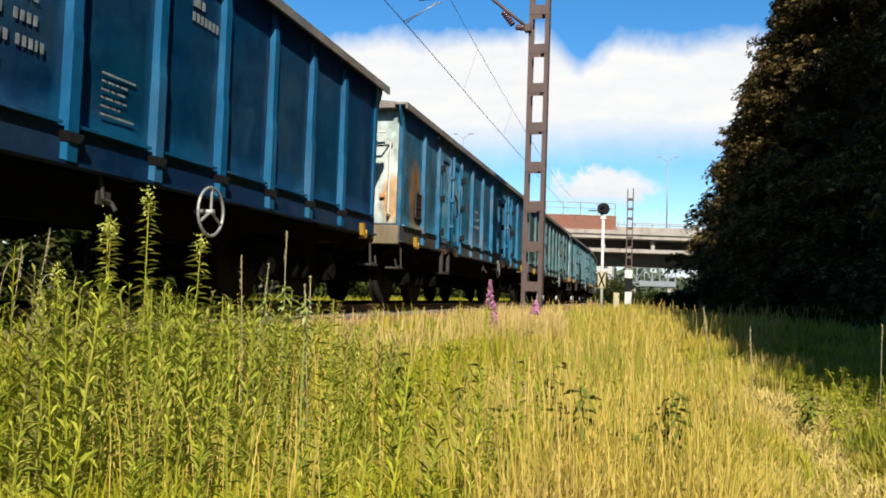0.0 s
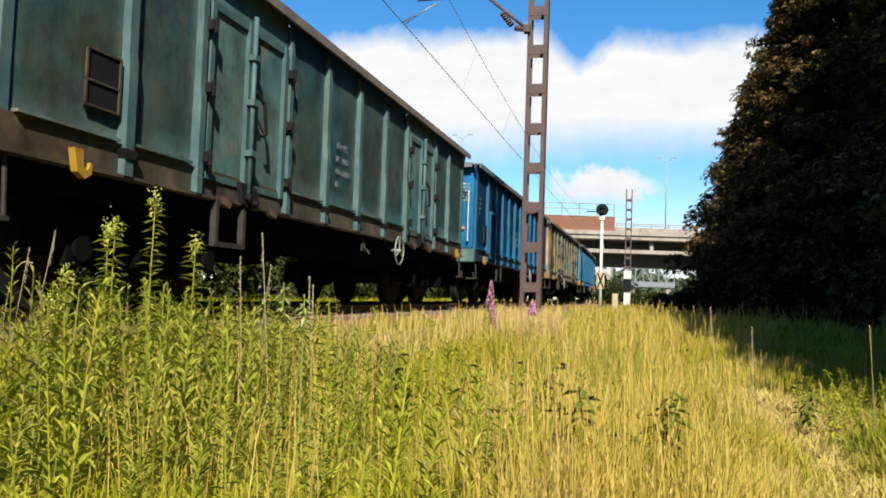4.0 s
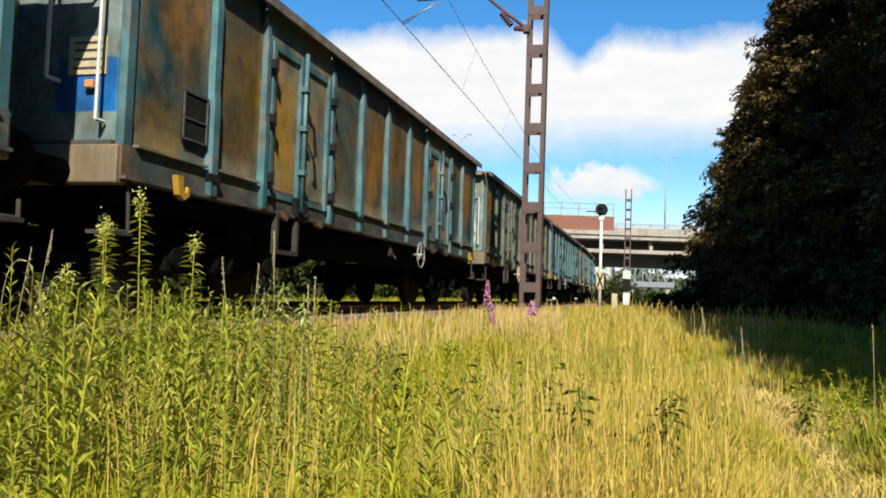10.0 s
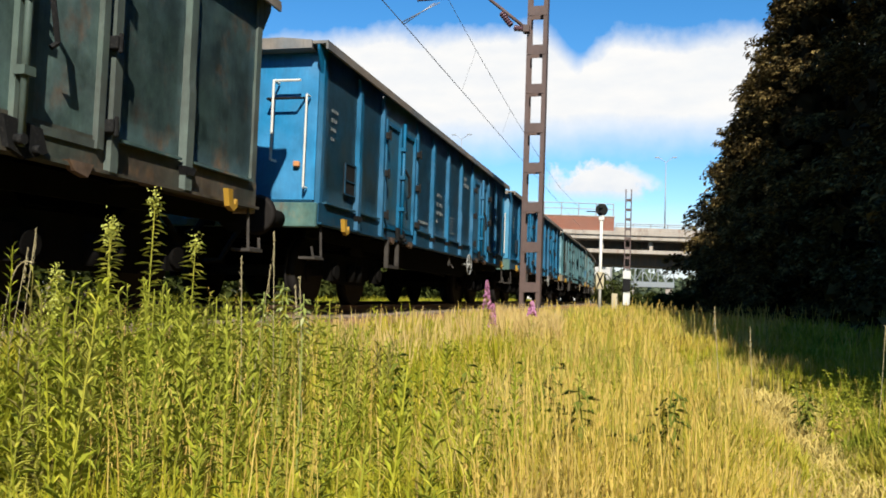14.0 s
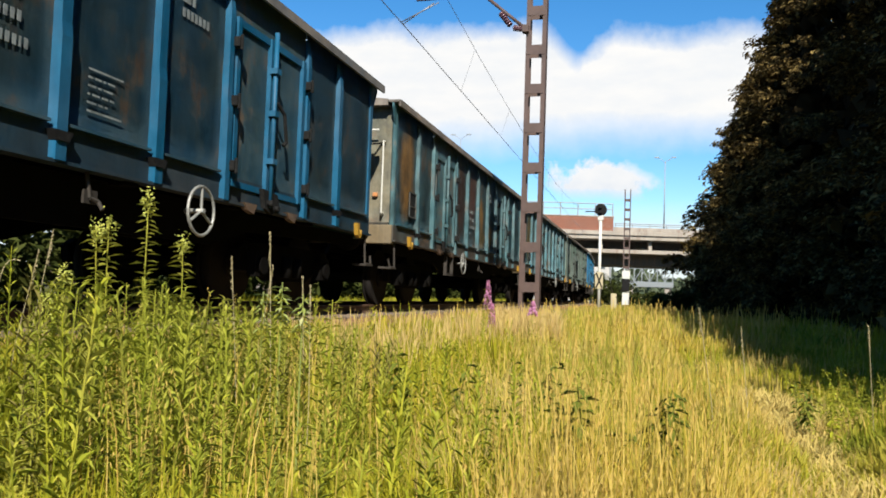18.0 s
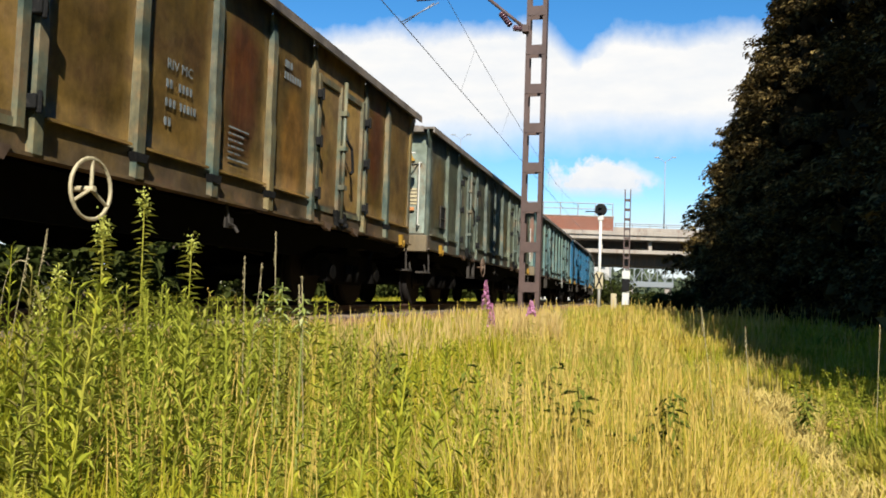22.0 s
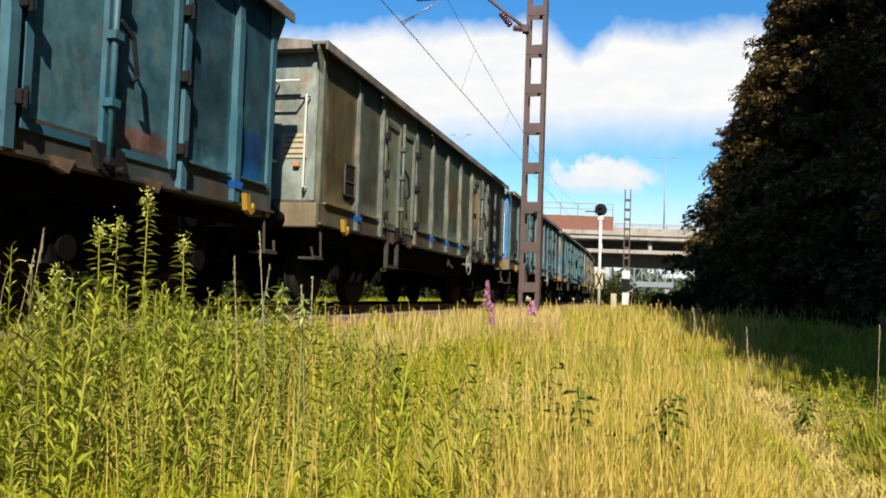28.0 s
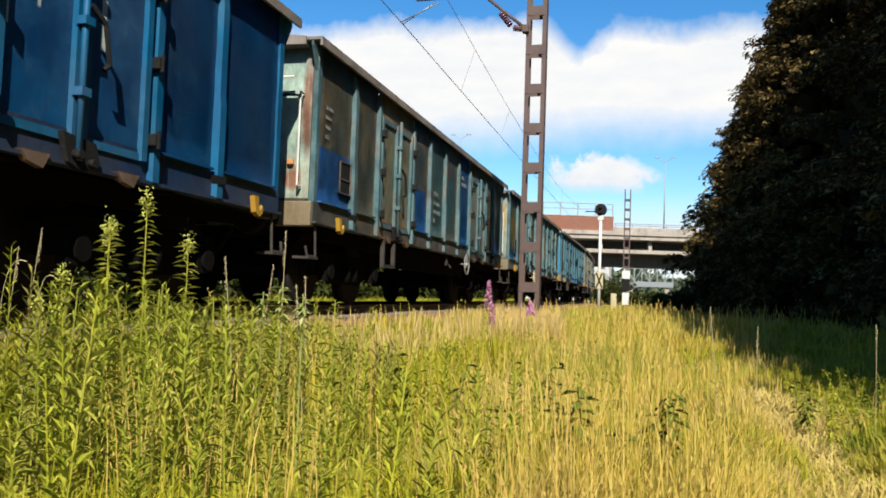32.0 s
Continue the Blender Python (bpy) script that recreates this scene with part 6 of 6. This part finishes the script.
    tagged(new("grass", arrays_mesh("grass", v, f, M["grass_dry"])), "half-dry meadow grass behind the viewpoint", "grass", kind="stuff")
    # far verge, bank beyond the track, and shaded grass under the trees
    xs, ys = r.uniform(2, 70, 26000), r.uniform(8.2, 15, 26000)
    v, f = blades(xs, ys + (track_y(xs) - TRACK_Y), r.uniform(0.25, 0.6, len(xs)), r.uniform(0.1, 0.5, len(xs)), np.full(len(xs), 0.03), r)
    tagged(new("grass", arrays_mesh("grass", v, f, M["grass_green"])), "green grass on the bank beyond the track", "grass", kind="stuff")
    # straw-coloured seed heads
    x, y = scatter(5200, 1.6, 40, r, 0.8, 0.8, -0.3)
    keep = r.random(len(x)) < (1.15 - greenness(x, y))
    x, y = x[keep], y[keep]
    n = len(x)
    h = tallness(x, y) * r.uniform(1.0, 1.45, n)
    wid = np.clip(0.0022 * x ** 0.75, 0.003, 0.02)
    v, f = blades(x, y, h, r.uniform(0.02, 0.16, n), wid, r)
    tips = v.reshape(-1, 7, 3)[:, 6]
    c = np.concatenate([tips + np.array([0, 0, -0.028 * k]) + 0.005 * r.standard_normal((n, 3)) for k in range(5)])
    nn = unit(r, len(c)) * np.array([1, 1, 0.15])
    nn /= np.linalg.norm(nn, axis=1, keepdims=True)
    sz = np.tile(np.clip(0.008 + 0.0018 * x, 0.012, 0.06), 5)
    v2, f2 = leaf_cloud(c, nn, sz * 1.3, r, 0.2, 0.22, 5.0)
    ob = new("grass_seed_heads", arrays_mesh("grass_seed_heads", np.concatenate([v, v2]), np.concatenate([f, f2 + len(v)]), M["seed"]))
    tagged(ob, "straw-coloured grass seed heads above the meadow", "grass", kind="stuff")


grass_field()


def plant_arrays(x, y, z, h, leaves, size, droop, rng_, lean=(0.0, 0.0), aspect=0.24, start=0.1, taper=0.5, rise=0.55):
    """One upright weed: a thin stem of crossed strips, lance leaves in a spiral."""
    top = np.array([x + lean[0] * h, y + lean[1] * h, z + h])
    base = np.array([x, y, z])
    t = np.linspace(start, 0.99, leaves) + rng_.uniform(-0.01, 0.01, leaves)
    a = np.arange(leaves) * 2.4 + rng_.uniform(-0.3, 0.3, leaves)
    p = base + (top - base) * t[:, None]
    s = size * (1 - taper * t) * rng_.uniform(0.75, 1.2, leaves)
    up = rise - droop * rng_.uniform(0.2, 1.7, leaves)
    d = np.stack([np.cos(a), np.sin(a), up], 1)
    d /= np.linalg.norm(d, axis=1, keepdims=True)
    side = np.stack([-np.sin(a), np.cos(a), np.zeros(leaves)], 1)
    nrm = np.cross(d, side)
    e = p + d * s[:, None] - np.array([0, 0, 1]) * (s * (0.4 * droop + 0.04 * rise))[:, None]
    m = p + d * (s * 0.5)[:, None]
    w = side * (s * aspect * 0.5)[:, None]
    v = np.stack([p, m + w + nrm * 0.1 * s[:, None] * aspect, e, m - w + nrm * 0.1 * s[:, None] * aspect], 1).reshape(-1, 3)
    i = np.arange(leaves)[:, None] * 4
    f = np.concatenate([i + np.array([[0, 2, 1]]), i + np.array([[0, 3, 2]])], 1).reshape(-1, 3)
    sw = 0.0035 + 0.002 * h
    st = np.array([base + (sw, 0, 0), base - (sw, 0, 0), top - (sw * 0.4, 0, 0), top + (sw * 0.4, 0, 0),
                   base + (0, sw, 0), base - (0, sw, 0), top - (0, sw * 0.4, 0), top + (0, sw * 0.4, 0)])
    k = len(v)
    sf = np.array([[0, 1, 2], [0, 2, 3], [4, 5, 6], [4, 6, 7]]) + k
    return np.concatenate([v, st]), np.concatenate([f, sf]), top


def weed_field():
    r = np.random.default_rng(33)
    for key, count, words, region in (("weed", 760, "leafy green weeds standing among the grass", (-0.05, 0.95)), ("golden", 760, "young goldenrod shoots standing among the grass", (-0.02, 0.95)),
                                      ("tall", 800, "tall leafy weeds on the verge beside the ballast", (0, 0))):
        vs, fs, k = [], [], 0
        if key == "tall":
            x, y = r.uniform(1.9, 6.2, count), r.uniform(1.35, 3.15, count)
            ok = (r.random(count) < step(y / x, 0.20, 0.62) * (0.6 + 0.5 * fast_patch(x, y, 1.9, 3.0))) & (y / x < 1.0)
            x, y = x[ok], y[ok]
        else:
            x, y = scatter(count, 1.6, 11, r, 0.8, region[1], region[0])
        for a, b in zip(x, y):
            if key in ("weed", "golden") and r.random() > float(greenness(a, b)) ** 1.5 * (0.75 + 0.5 * float(fast_patch(a, b, 2.9, 7.0))) * (0.22 if a < 2.3 else 0.5 if a < 2.8 else 0.9):
                continue
            g = float(ground_z(a, b))
            if key == "tall":
                h = (0.22 - 0.06 * max(0.0, a - 3.2)) * r.uniform(-0.6, 1.2) - 0.02 - g
                h = min(max(h * (0.72 + 0.28 * float(step(b / a, 0.25, 0.6))), 0.4), 1.05)
            else:
                h = float(tallness(a, b)) * r.uniform(0.65, 1.3) * (1.0 + 0.3 * float(fast_patch(a, b, 1.6, 6.0)))
            many = 72 if key == "golden" else 34
            v, f, _ = plant_arrays(a, b, g, h, int(many * h / 0.6) + 4, r.uniform(0.06, 0.095) if key == "golden" else r.uniform(0.07, 0.13), r.uniform(0.1, 0.5), r,
                                   (r.uniform(-0.14, 0.14), r.uniform(-0.14, 0.14)), 0.20 if key == "golden" else 0.19, rise=r.uniform(0.7, 1.7) if key == "golden" else r.uniform(1.0, 2.2))
            vs.append(v)
            fs.append(f + k)
            k += len(v)
        if key == "weed":
            for _ in range(110):
                a, b = r.uniform(5.6, 9.5), r.uniform(-2.6, -0.9)
                if b / a > -0.17 or r.random() < 0.3 + 0.5 * float(fast_patch(a, b, 1.7, 2.0)):
                    continue
                v, f, _ = plant_arrays(a, b, float(ground_z(a, b)), r.uniform(0.25, 0.46), 30, r.uniform(0.05, 0.09), 0.6, r, (r.uniform(-0.5, 0.5), r.uniform(-0.5, 0.5)), 0.34, rise=0.7)
                vs.append(v)
                fs.append(f + k)
                k += len(v)
        mat = M["verge" if key == "tall" else key]
        tagged(new("weeds", arrays_mesh("weeds", np.concatenate(vs), np.concatenate(fs), mat)), words, "weeds", kind="stuff")
    # thin straw stalks on the verge, against the dark underside of the train
    n = 1500
    x = r.uniform(4.5, 18, n)
    y = track_y(x) - r.uniform(1.9, 3.3, n)
    g = ground_z(x, y)
    h = np.clip(r.uniform(-0.22, 0.10, n) - g, 0.1, 0.75)
    v, f = blades(x, y, h, r.uniform(0.02, 0.25, n), 0.0035 + 0.0008 * x, r)
    tagged(new("straw_stalks", arrays_mesh("straw_stalks", v, f, M["reed"])), "thin straw-coloured stalks beside the ballast", "grass", kind="stuff")


weed_field()

SWAYING = []


def stem_and_leaves(t, v, f, mat):
    """The stem and the leaves of one plant as two parts."""
    n = len(v) - 8
    ob = new("stem", arrays_mesh("stem", v[n:], f[-4:] - n, M[mat]))
    ob.parent = t
    ob = new("leaves", arrays_mesh("leaves", v[:n], f[:-4], M[mat]))
    ob.parent = t
    tagged(ob, kind="stuff")


def goldenrod(x, y, top_z, seed, heads=True, leaves=64, size=0.15, lean=(0, 0), label="tall leafy goldenrod with greenish yellow buds"):
    r = np.random.default_rng(seed)
    g = float(ground_z(x, y))
    t = thing("goldenrod", label, "plant", "tall plants by the track", at=pose(x, y, g))
    h = top_z - g
    v, f, top = plant_arrays(0, 0, -0.02, h, leaves, size, 0.45, r, lean, 0.13, 0.12, 0.35)
    stem_and_leaves(t, v, f, "golden")
    if heads:
        n = 90
        c = top + np.array([0.014, 0.014, 0.028]) * r.standard_normal((n, 3)) + np.array([0, 0, -0.02])
        v, f = leaf_cloud(c, unit(r, n), np.full(n, 0.015), r, 0.3, 0.5)
        ob = new("bud_head", arrays_mesh("bud_head", v, f, M["bud"]))
        ob.parent = t
        tagged(ob, kind="stuff")
    SWAYING.append((t, seed, 1.0))


for x, y, z, s, lean in ((3.0, 2.02, 0.60, 1, (0.02, 0.01)), (2.9, 2.12, 0.48, 2, (0, 0)), (3.0, 2.20, 0.47, 3, (0, 0.02)), (3.3, 2.0, 0.44, 4, (0, 0)),
                         (3.0, 2.42, 0.28, 5, (0, 0)), (2.7, 2.25, 0.18, 6, (0, 0)), (3.2, 1.50, 0.23, 7, (0, 0)), (2.9, 1.62, 0.2, 8, (0, 0)),
                         (2.2, 1.85, 0.10, 9, (0, 0)), (3.4, 2.75, 0.2, 10, (0, 0)), (3.3, 1.32, 0.20, 11, (0, 0)), (2.8, 1.85, 0.22, 12, (0, 0))):
    goldenrod(x, y, z, s, s <= 6, 150 if s < 5 else 96, 0.088, lean)


def dry_stalk(x, y, top_z, seed, lean=(0.0, 0.0), head=0.15):
    r = np.random.default_rng(seed)
    g = float(ground_z(x, y))
    t = thing("dry_grass_stalk", "tall pale dry grass stalk with a narrow seed head", "plant", "dry stalks", at=pose(x, y, g))
    h = top_z - g
    bm = bent(bmesh.new(), [(0, 0, -0.03), (lean[0] * 0.3, lean[1] * 0.3, h * 0.5), (lean[0], lean[1], h)], 0.0016, 5)
    part("stem", bm, M["stalk"], t)
    n = 46
    q = r.uniform(0, 1, n)
    c = np.stack([lean[0] * (1 - head / h * q * 0.7), lean[1] * (1 - head / h * q * 0.7), h - head * q], 1) + 0.002 * r.standard_normal((n, 3))
    v, f = leaf_cloud(c, unit(r, n), np.full(n, 0.014), r, 0.2, 0.25, 4.0)
    ob = new("seed_head", arrays_mesh("seed_head", v, f, M["stalk"]))
    ob.parent = t
    SWAYING.append((t, seed, 1.7))


def arching_grass(x, y, top_z, seed, reach):
    """A dry blade of grass whose seed head hangs over."""
    g = float(ground_z(x, y))
    t = thing("arching_dry_grass", "pale dry grass stalk arching over under its seed head", "plant", "dry stalks", at=pose(x, y, g))
    h = top_z - g
    curve = [(0, -reach * (q / 11) ** 2.6, h * math.sin(0.54 * math.pi * (q / 11) ** 0.8)) for q in range(12)]
    part("stem", bent(bmesh.new(), curve[:8], 0.0012, 5), M["stalk"], t)
    part("seed_head", bent(bmesh.new(), curve[7:], 0.0024, 5), M["stalk"], t)
    SWAYING.append((t, seed, 1.7))


for i, (x, y, z, reach) in enumerate([(3.0, 2.72, 0.30, 0.14), (3.1, 2.60, 0.24, 0.10)]):
    arching_grass(x, y, z, 150 + i, reach)

for i, (x, y, z, lean) in enumerate([(3.2, 1.52, 0.46, (0.02, 0.05)), (3.4, 1.78, 0.36, (0, 0.07)), (3.0, 2.62, 0.44, (0.03, -0.08)), (3.1, 2.78, 0.36, (0, -0.1)),
                                     (3.5, 1.50, 0.28, (0, 0.03)), (3.2, 1.36, 0.24, (0, 0.04)), (4.6, -0.36, 0.20, (0.02, 0.08)), (4.8, -0.55, 0.10, (0, 0.03)),
                                     (5.6, -1.35, 0.12, (0, 0)), (3.9, 2.0, 0.34, (0, -0.08)), (3.0, 2.9, 0.3, (0, -0.12))]):
    dry_stalk(x, y, z, 50 + i, lean)


def fireweed(x, y, top_z, seed, label, spike=0.5):
    r = np.random.default_rng(seed)
    g = float(ground_z(x, y))
    t = thing("fireweed", label, "plant", "flowers", at=pose(x, y, g))
    h = top_z - g
    v, f, top = plant_arrays(0, 0, -0.02, h, 40, 0.13, 0.4, r, (0, 0), 0.16, 0.1, 0.5)
    stem_and_leaves(t, v, f, "weed")
    n = 190
    q = r.random(n)
    a = r.uniform(0, 6.28, n)
    rad = 0.01 + 0.055 * q
    c = np.stack([rad * np.cos(a), rad * np.sin(a), h - spike * q], 1)
    v, f = leaf_cloud(c, unit(r, n), np.full(n, 0.036), r, 0.2, 0.8)
    ob = new("flower_spike", arrays_mesh("flower_spike", v, f, M["pink"]))
    ob.parent = t
    SWAYING.append((t, seed, 1.0))


fireweed(12.0, 2.34, 0.44, 71, "pink flowering fireweed in the long grass", 0.42)
fireweed(12.3, 2.32, 0.10, 72, "pink flowering fireweed in the long grass", 0.35)
fireweed(11.6, 1.62, 0.16, 73, "small pink fireweed in the long grass", 0.2)


def nettle(x, y, h, seed, size=0.11, stems=6, spread=0.12, leaves=19, start=0.22):
    r = np.random.default_rng(seed)
    g = float(ground_z(x, y))
    t = thing("leafy_weed", "dark green broad-leaved weed in the dry grass", "plant", "leafy weeds", at=pose(x, y, g))
    for i in range(stems):
        a = r.uniform(0, 6.28)
        v, f, _ = plant_arrays(spread * 0.3 * math.cos(a), spread * 0.3 * math.sin(a), -0.02, h * r.uniform(0.7, 1.05), leaves, size, 0.75, r,
                               (spread * math.cos(a) / h * 1.3, spread * math.sin(a) / h * 1.3), 0.42, start, 0.3)
        ob = new("leafy_stem", arrays_mesh("leafy_stem", v, f, M["nettle"]))
        ob.parent = t


nettle(2.62, 0.10, 0.70, 81, 0.088, 15, 0.12, 34, 0.40)
r_ = np.random.default_rng(77)
for a_, b_, h_ in ((3.2, 1.50, 0.90), (3.35, 1.66, 0.86), (3.1, 1.36, 0.85)):
    g_ = float(ground_z(a_, b_))
    p_ = thing("white_umbel_weed", "leafy weed with pale layered leaves and flower heads", "plant", "tall plants by the track", at=pose(a_, b_, g_))
    v_, f_, t_ = plant_arrays(0, 0, -0.02, h_ + 0.10, 30, 0.058, 0.55, r_, (0, 0), 0.28, 0.84, 0.2, 0.32)
    stem_and_leaves(p_, v_, f_, "pale")
nettle(6.4, -1.05, 0.42, 82, 0.085, 5, 0.15)
nettle(4.0, 1.05, 0.68, 83, 0.11, 5, 0.12)
nettle(3.7, 0.62, 0.60, 84, 0.10, 6, 0.14)
nettle(5.2, 1.0, 0.62, 85, 0.12, 6, 0.16)
nettle(5.0, 0.80, 0.62, 86, 0.12, 6, 0.16)

# ------------------------------------------------------------------ clouds


def cloud_material():
    n = Nodes("sunlit_cloud", 1.0)
    tex = n.node("ShaderNodeTexCoord", out=3)
    sep = n.tree.nodes.new("ShaderNodeSeparateXYZ")
    n.put(sep.inputs[0], tex)
    u, w = sep.outputs[1], sep.outputs[2]
    rough_ = n.noise(0.0026, tex, 5, 0.5)
    billow = n.noise(0.012, tex, 6, 0.6)
    lift = n.math("ADD", n.math("MULTIPLY", n.math("SUBTRACT", rough_, 0.5), 150.0), n.math("MULTIPLY", n.math("SUBTRACT", billow, 0.5), 70.0))
    h = n.math("ADD", w, lift)
    # long bank: crisp billowing top, soft foot
    notch = n.ramp(n.math("ABSOLUTE", n.math("SUBTRACT", n.math("ADD", u, n.math("MULTIPLY", lift, 0.6)), 268.0)), 130.0, 10.0, 0.0, 85.0)
    top = n.ramp(n.math("SUBTRACT", n.math("ADD", h, notch), n.ramp(u, 290.0, 460.0, 0.0, 48.0)), 965.0, 870.0)
    foot = n.ramp(n.math("ADD", w, n.math("MULTIPLY", lift, 0.8)), 465.0, 640.0)
    bank = n.math("MULTIPLY", top, foot)
    # small heap lower down
    curl = n.math("SUBTRACT", n.noise(0.011, n.node("ShaderNodeMapping", {"Vector": tex, "Location": (0, 310, 90)}), 6, 0.62), 0.5)
    du = n.math("DIVIDE", n.math("SUBTRACT", n.math("ADD", u, n.math("MULTIPLY", curl, 260.0)), 178.0), 195.0)
    dw = n.math("DIVIDE", n.math("SUBTRACT", n.math("ADD", w, n.math("MULTIPLY", curl, 170.0)), 385.0), 92.0)
    rr = n.math("ADD", n.math("MULTIPLY", du, du), n.math("MULTIPLY", dw, dw))
    heap = n.math("MULTIPLY", n.ramp(rr, 1.05, 0.45), n.ramp(n.math("ADD", w, n.math("MULTIPLY", curl, 40.0)), 325.0, 372.0))
    low = n.ramp(n.math("ADD", w, n.math("MULTIPLY", lift, 0.6)), 330.0, 190.0, 0.0, 0.75)
    cover = n.math("MAXIMUM", n.math("MAXIMUM", bank, heap), low)
    shade = n.ramp(n.noise(0.006, n.node("ShaderNodeMapping", {"Vector": tex, "Scale": (1, 0.5, 1.6)}), 5), 0.35, 0.62, 0.74, 1.0)
    em = n.tree.nodes.new("ShaderNodeEmission")
    under = n.math("MAXIMUM", n.math("MULTIPLY", n.ramp(w, 470.0, 520.0), 1.0), n.ramp(n.math("ADD", w, n.math("MULTIPLY", curl, 120.0)), 345.0, 430.0))
    shade = n.math("MULTIPLY", shade, n.ramp(under, 0.0, 1.0, 0.55, 1.0))
    n.put(em.inputs[0], n.mix(shade, (0.60, 0.72, 0.88), (1.0, 0.99, 0.97)))
    em.inputs[1].default_value = 0.5
    clear = n.tree.nodes.new("ShaderNodeBsdfTransparent")
    ms = n.tree.nodes.new("ShaderNodeMixShader")
    n.put(ms.inputs[0], cover)
    n.tree.links.new(clear.outputs[0], ms.inputs[1])
    n.tree.links.new(em.outputs[0], ms.inputs[2])
    n.tree.links.new(ms.outputs[0], n.tree.nodes["Material Output"].inputs[0])
    return n.mat


v_ = [(0, -2600, 30), (0, 3600, 30), (0, 3600, 1700), (0, -2600, 1700)]
clouds = new("backdrop_clouds", arrays_mesh("backdrop_clouds", v_, [(0, 1, 2, 3)], cloud_material()))
tagged(clouds, "white summer cloud bank drifting in the blue sky", "clouds", kind="structure")
clouds.location = (3000, 0, 0)

# ------------------------------------------------------------------ what moves


def run(t):
    """Front of the first wagon, in metres along the track, at t seconds."""
    return 11.277 + 12.189 * t - 0.02753 * t * t


def wagon_pose(s):
    """Pose of a wagon whose middle is s metres along the track: it stands on its two bogies."""
    a, _ = on_track(s - 4.4)
    b, _ = on_track(s + 4.4)
    d = b - a
    return Matrix.Translation((a + b) / 2) @ Matrix.Rotation(math.atan2(d.y, d.x), 4, "Z")


SLACK = {1: -0.2, 2: -0.3, 3: -0.5, 4: -0.4, 5: -0.25, 7: 0.3, 8: 0.15, 9: 0.25, 12: -0.4, 13: -0.2, 14: -0.1, 17: -0.25, 18: -0.2, 20: 0.2, 23: -0.05, 24: -0.2, 25: -0.2, 26: 0.1}


def motions():
    times = [i * 0.5 for i in range(65)]
    for k, (wagon, wheels) in WAGONS.items():
        slack = SLACK.get(k, 0.0)
        walk(wagon, [(t, wagon_pose(run(t) - PITCH * k - HALF + slack)) for t in times])
        steps = [i / 30 for i in range(961)]
        near = [t for t in steps if -4 < run(t) - PITCH * k < 44]
        keys = sorted({0.0, 32.0, *near})
        if near:
            for ws, x in wheels:
                t0, t1 = near[0], near[-1]
                rows = []
                for t in keys:
                    roll = (run(min(max(t, t0), t1)) - run(t0)) / 0.46
                    rows.append((t, Matrix.Translation((x, 0, 0.46)) @ Matrix.Rotation(roll, 4, "Y")))
                walk(ws, rows)
    for t_, seed, much in SWAYING:
        base = Matrix.Translation(t_.location)
        r = random.Random(seed)
        p, q = r.uniform(0, 6), r.uniform(0, 6)
        f, g = r.uniform(1.6, 2.4), r.uniform(0.5, 0.9)
        rows = []
        for i in range(107):
            t = min(32.0, i * 0.3)
            a = much * (0.9 * math.sin(f * t + p) + 1.2 * math.sin(g * t + q))
            b = much * (0.7 * math.sin(f * 0.8 * t + q))
            rows.append((t, base @ pose(0, 0, 0, a, b, 0)))
        walk(t_, rows)
    walk(clouds, [(0.0, pose(3000, 0, 0)), (16.0, pose(3000, 0, 24)), (32.0, pose(3000, -4, 48))])


motions()
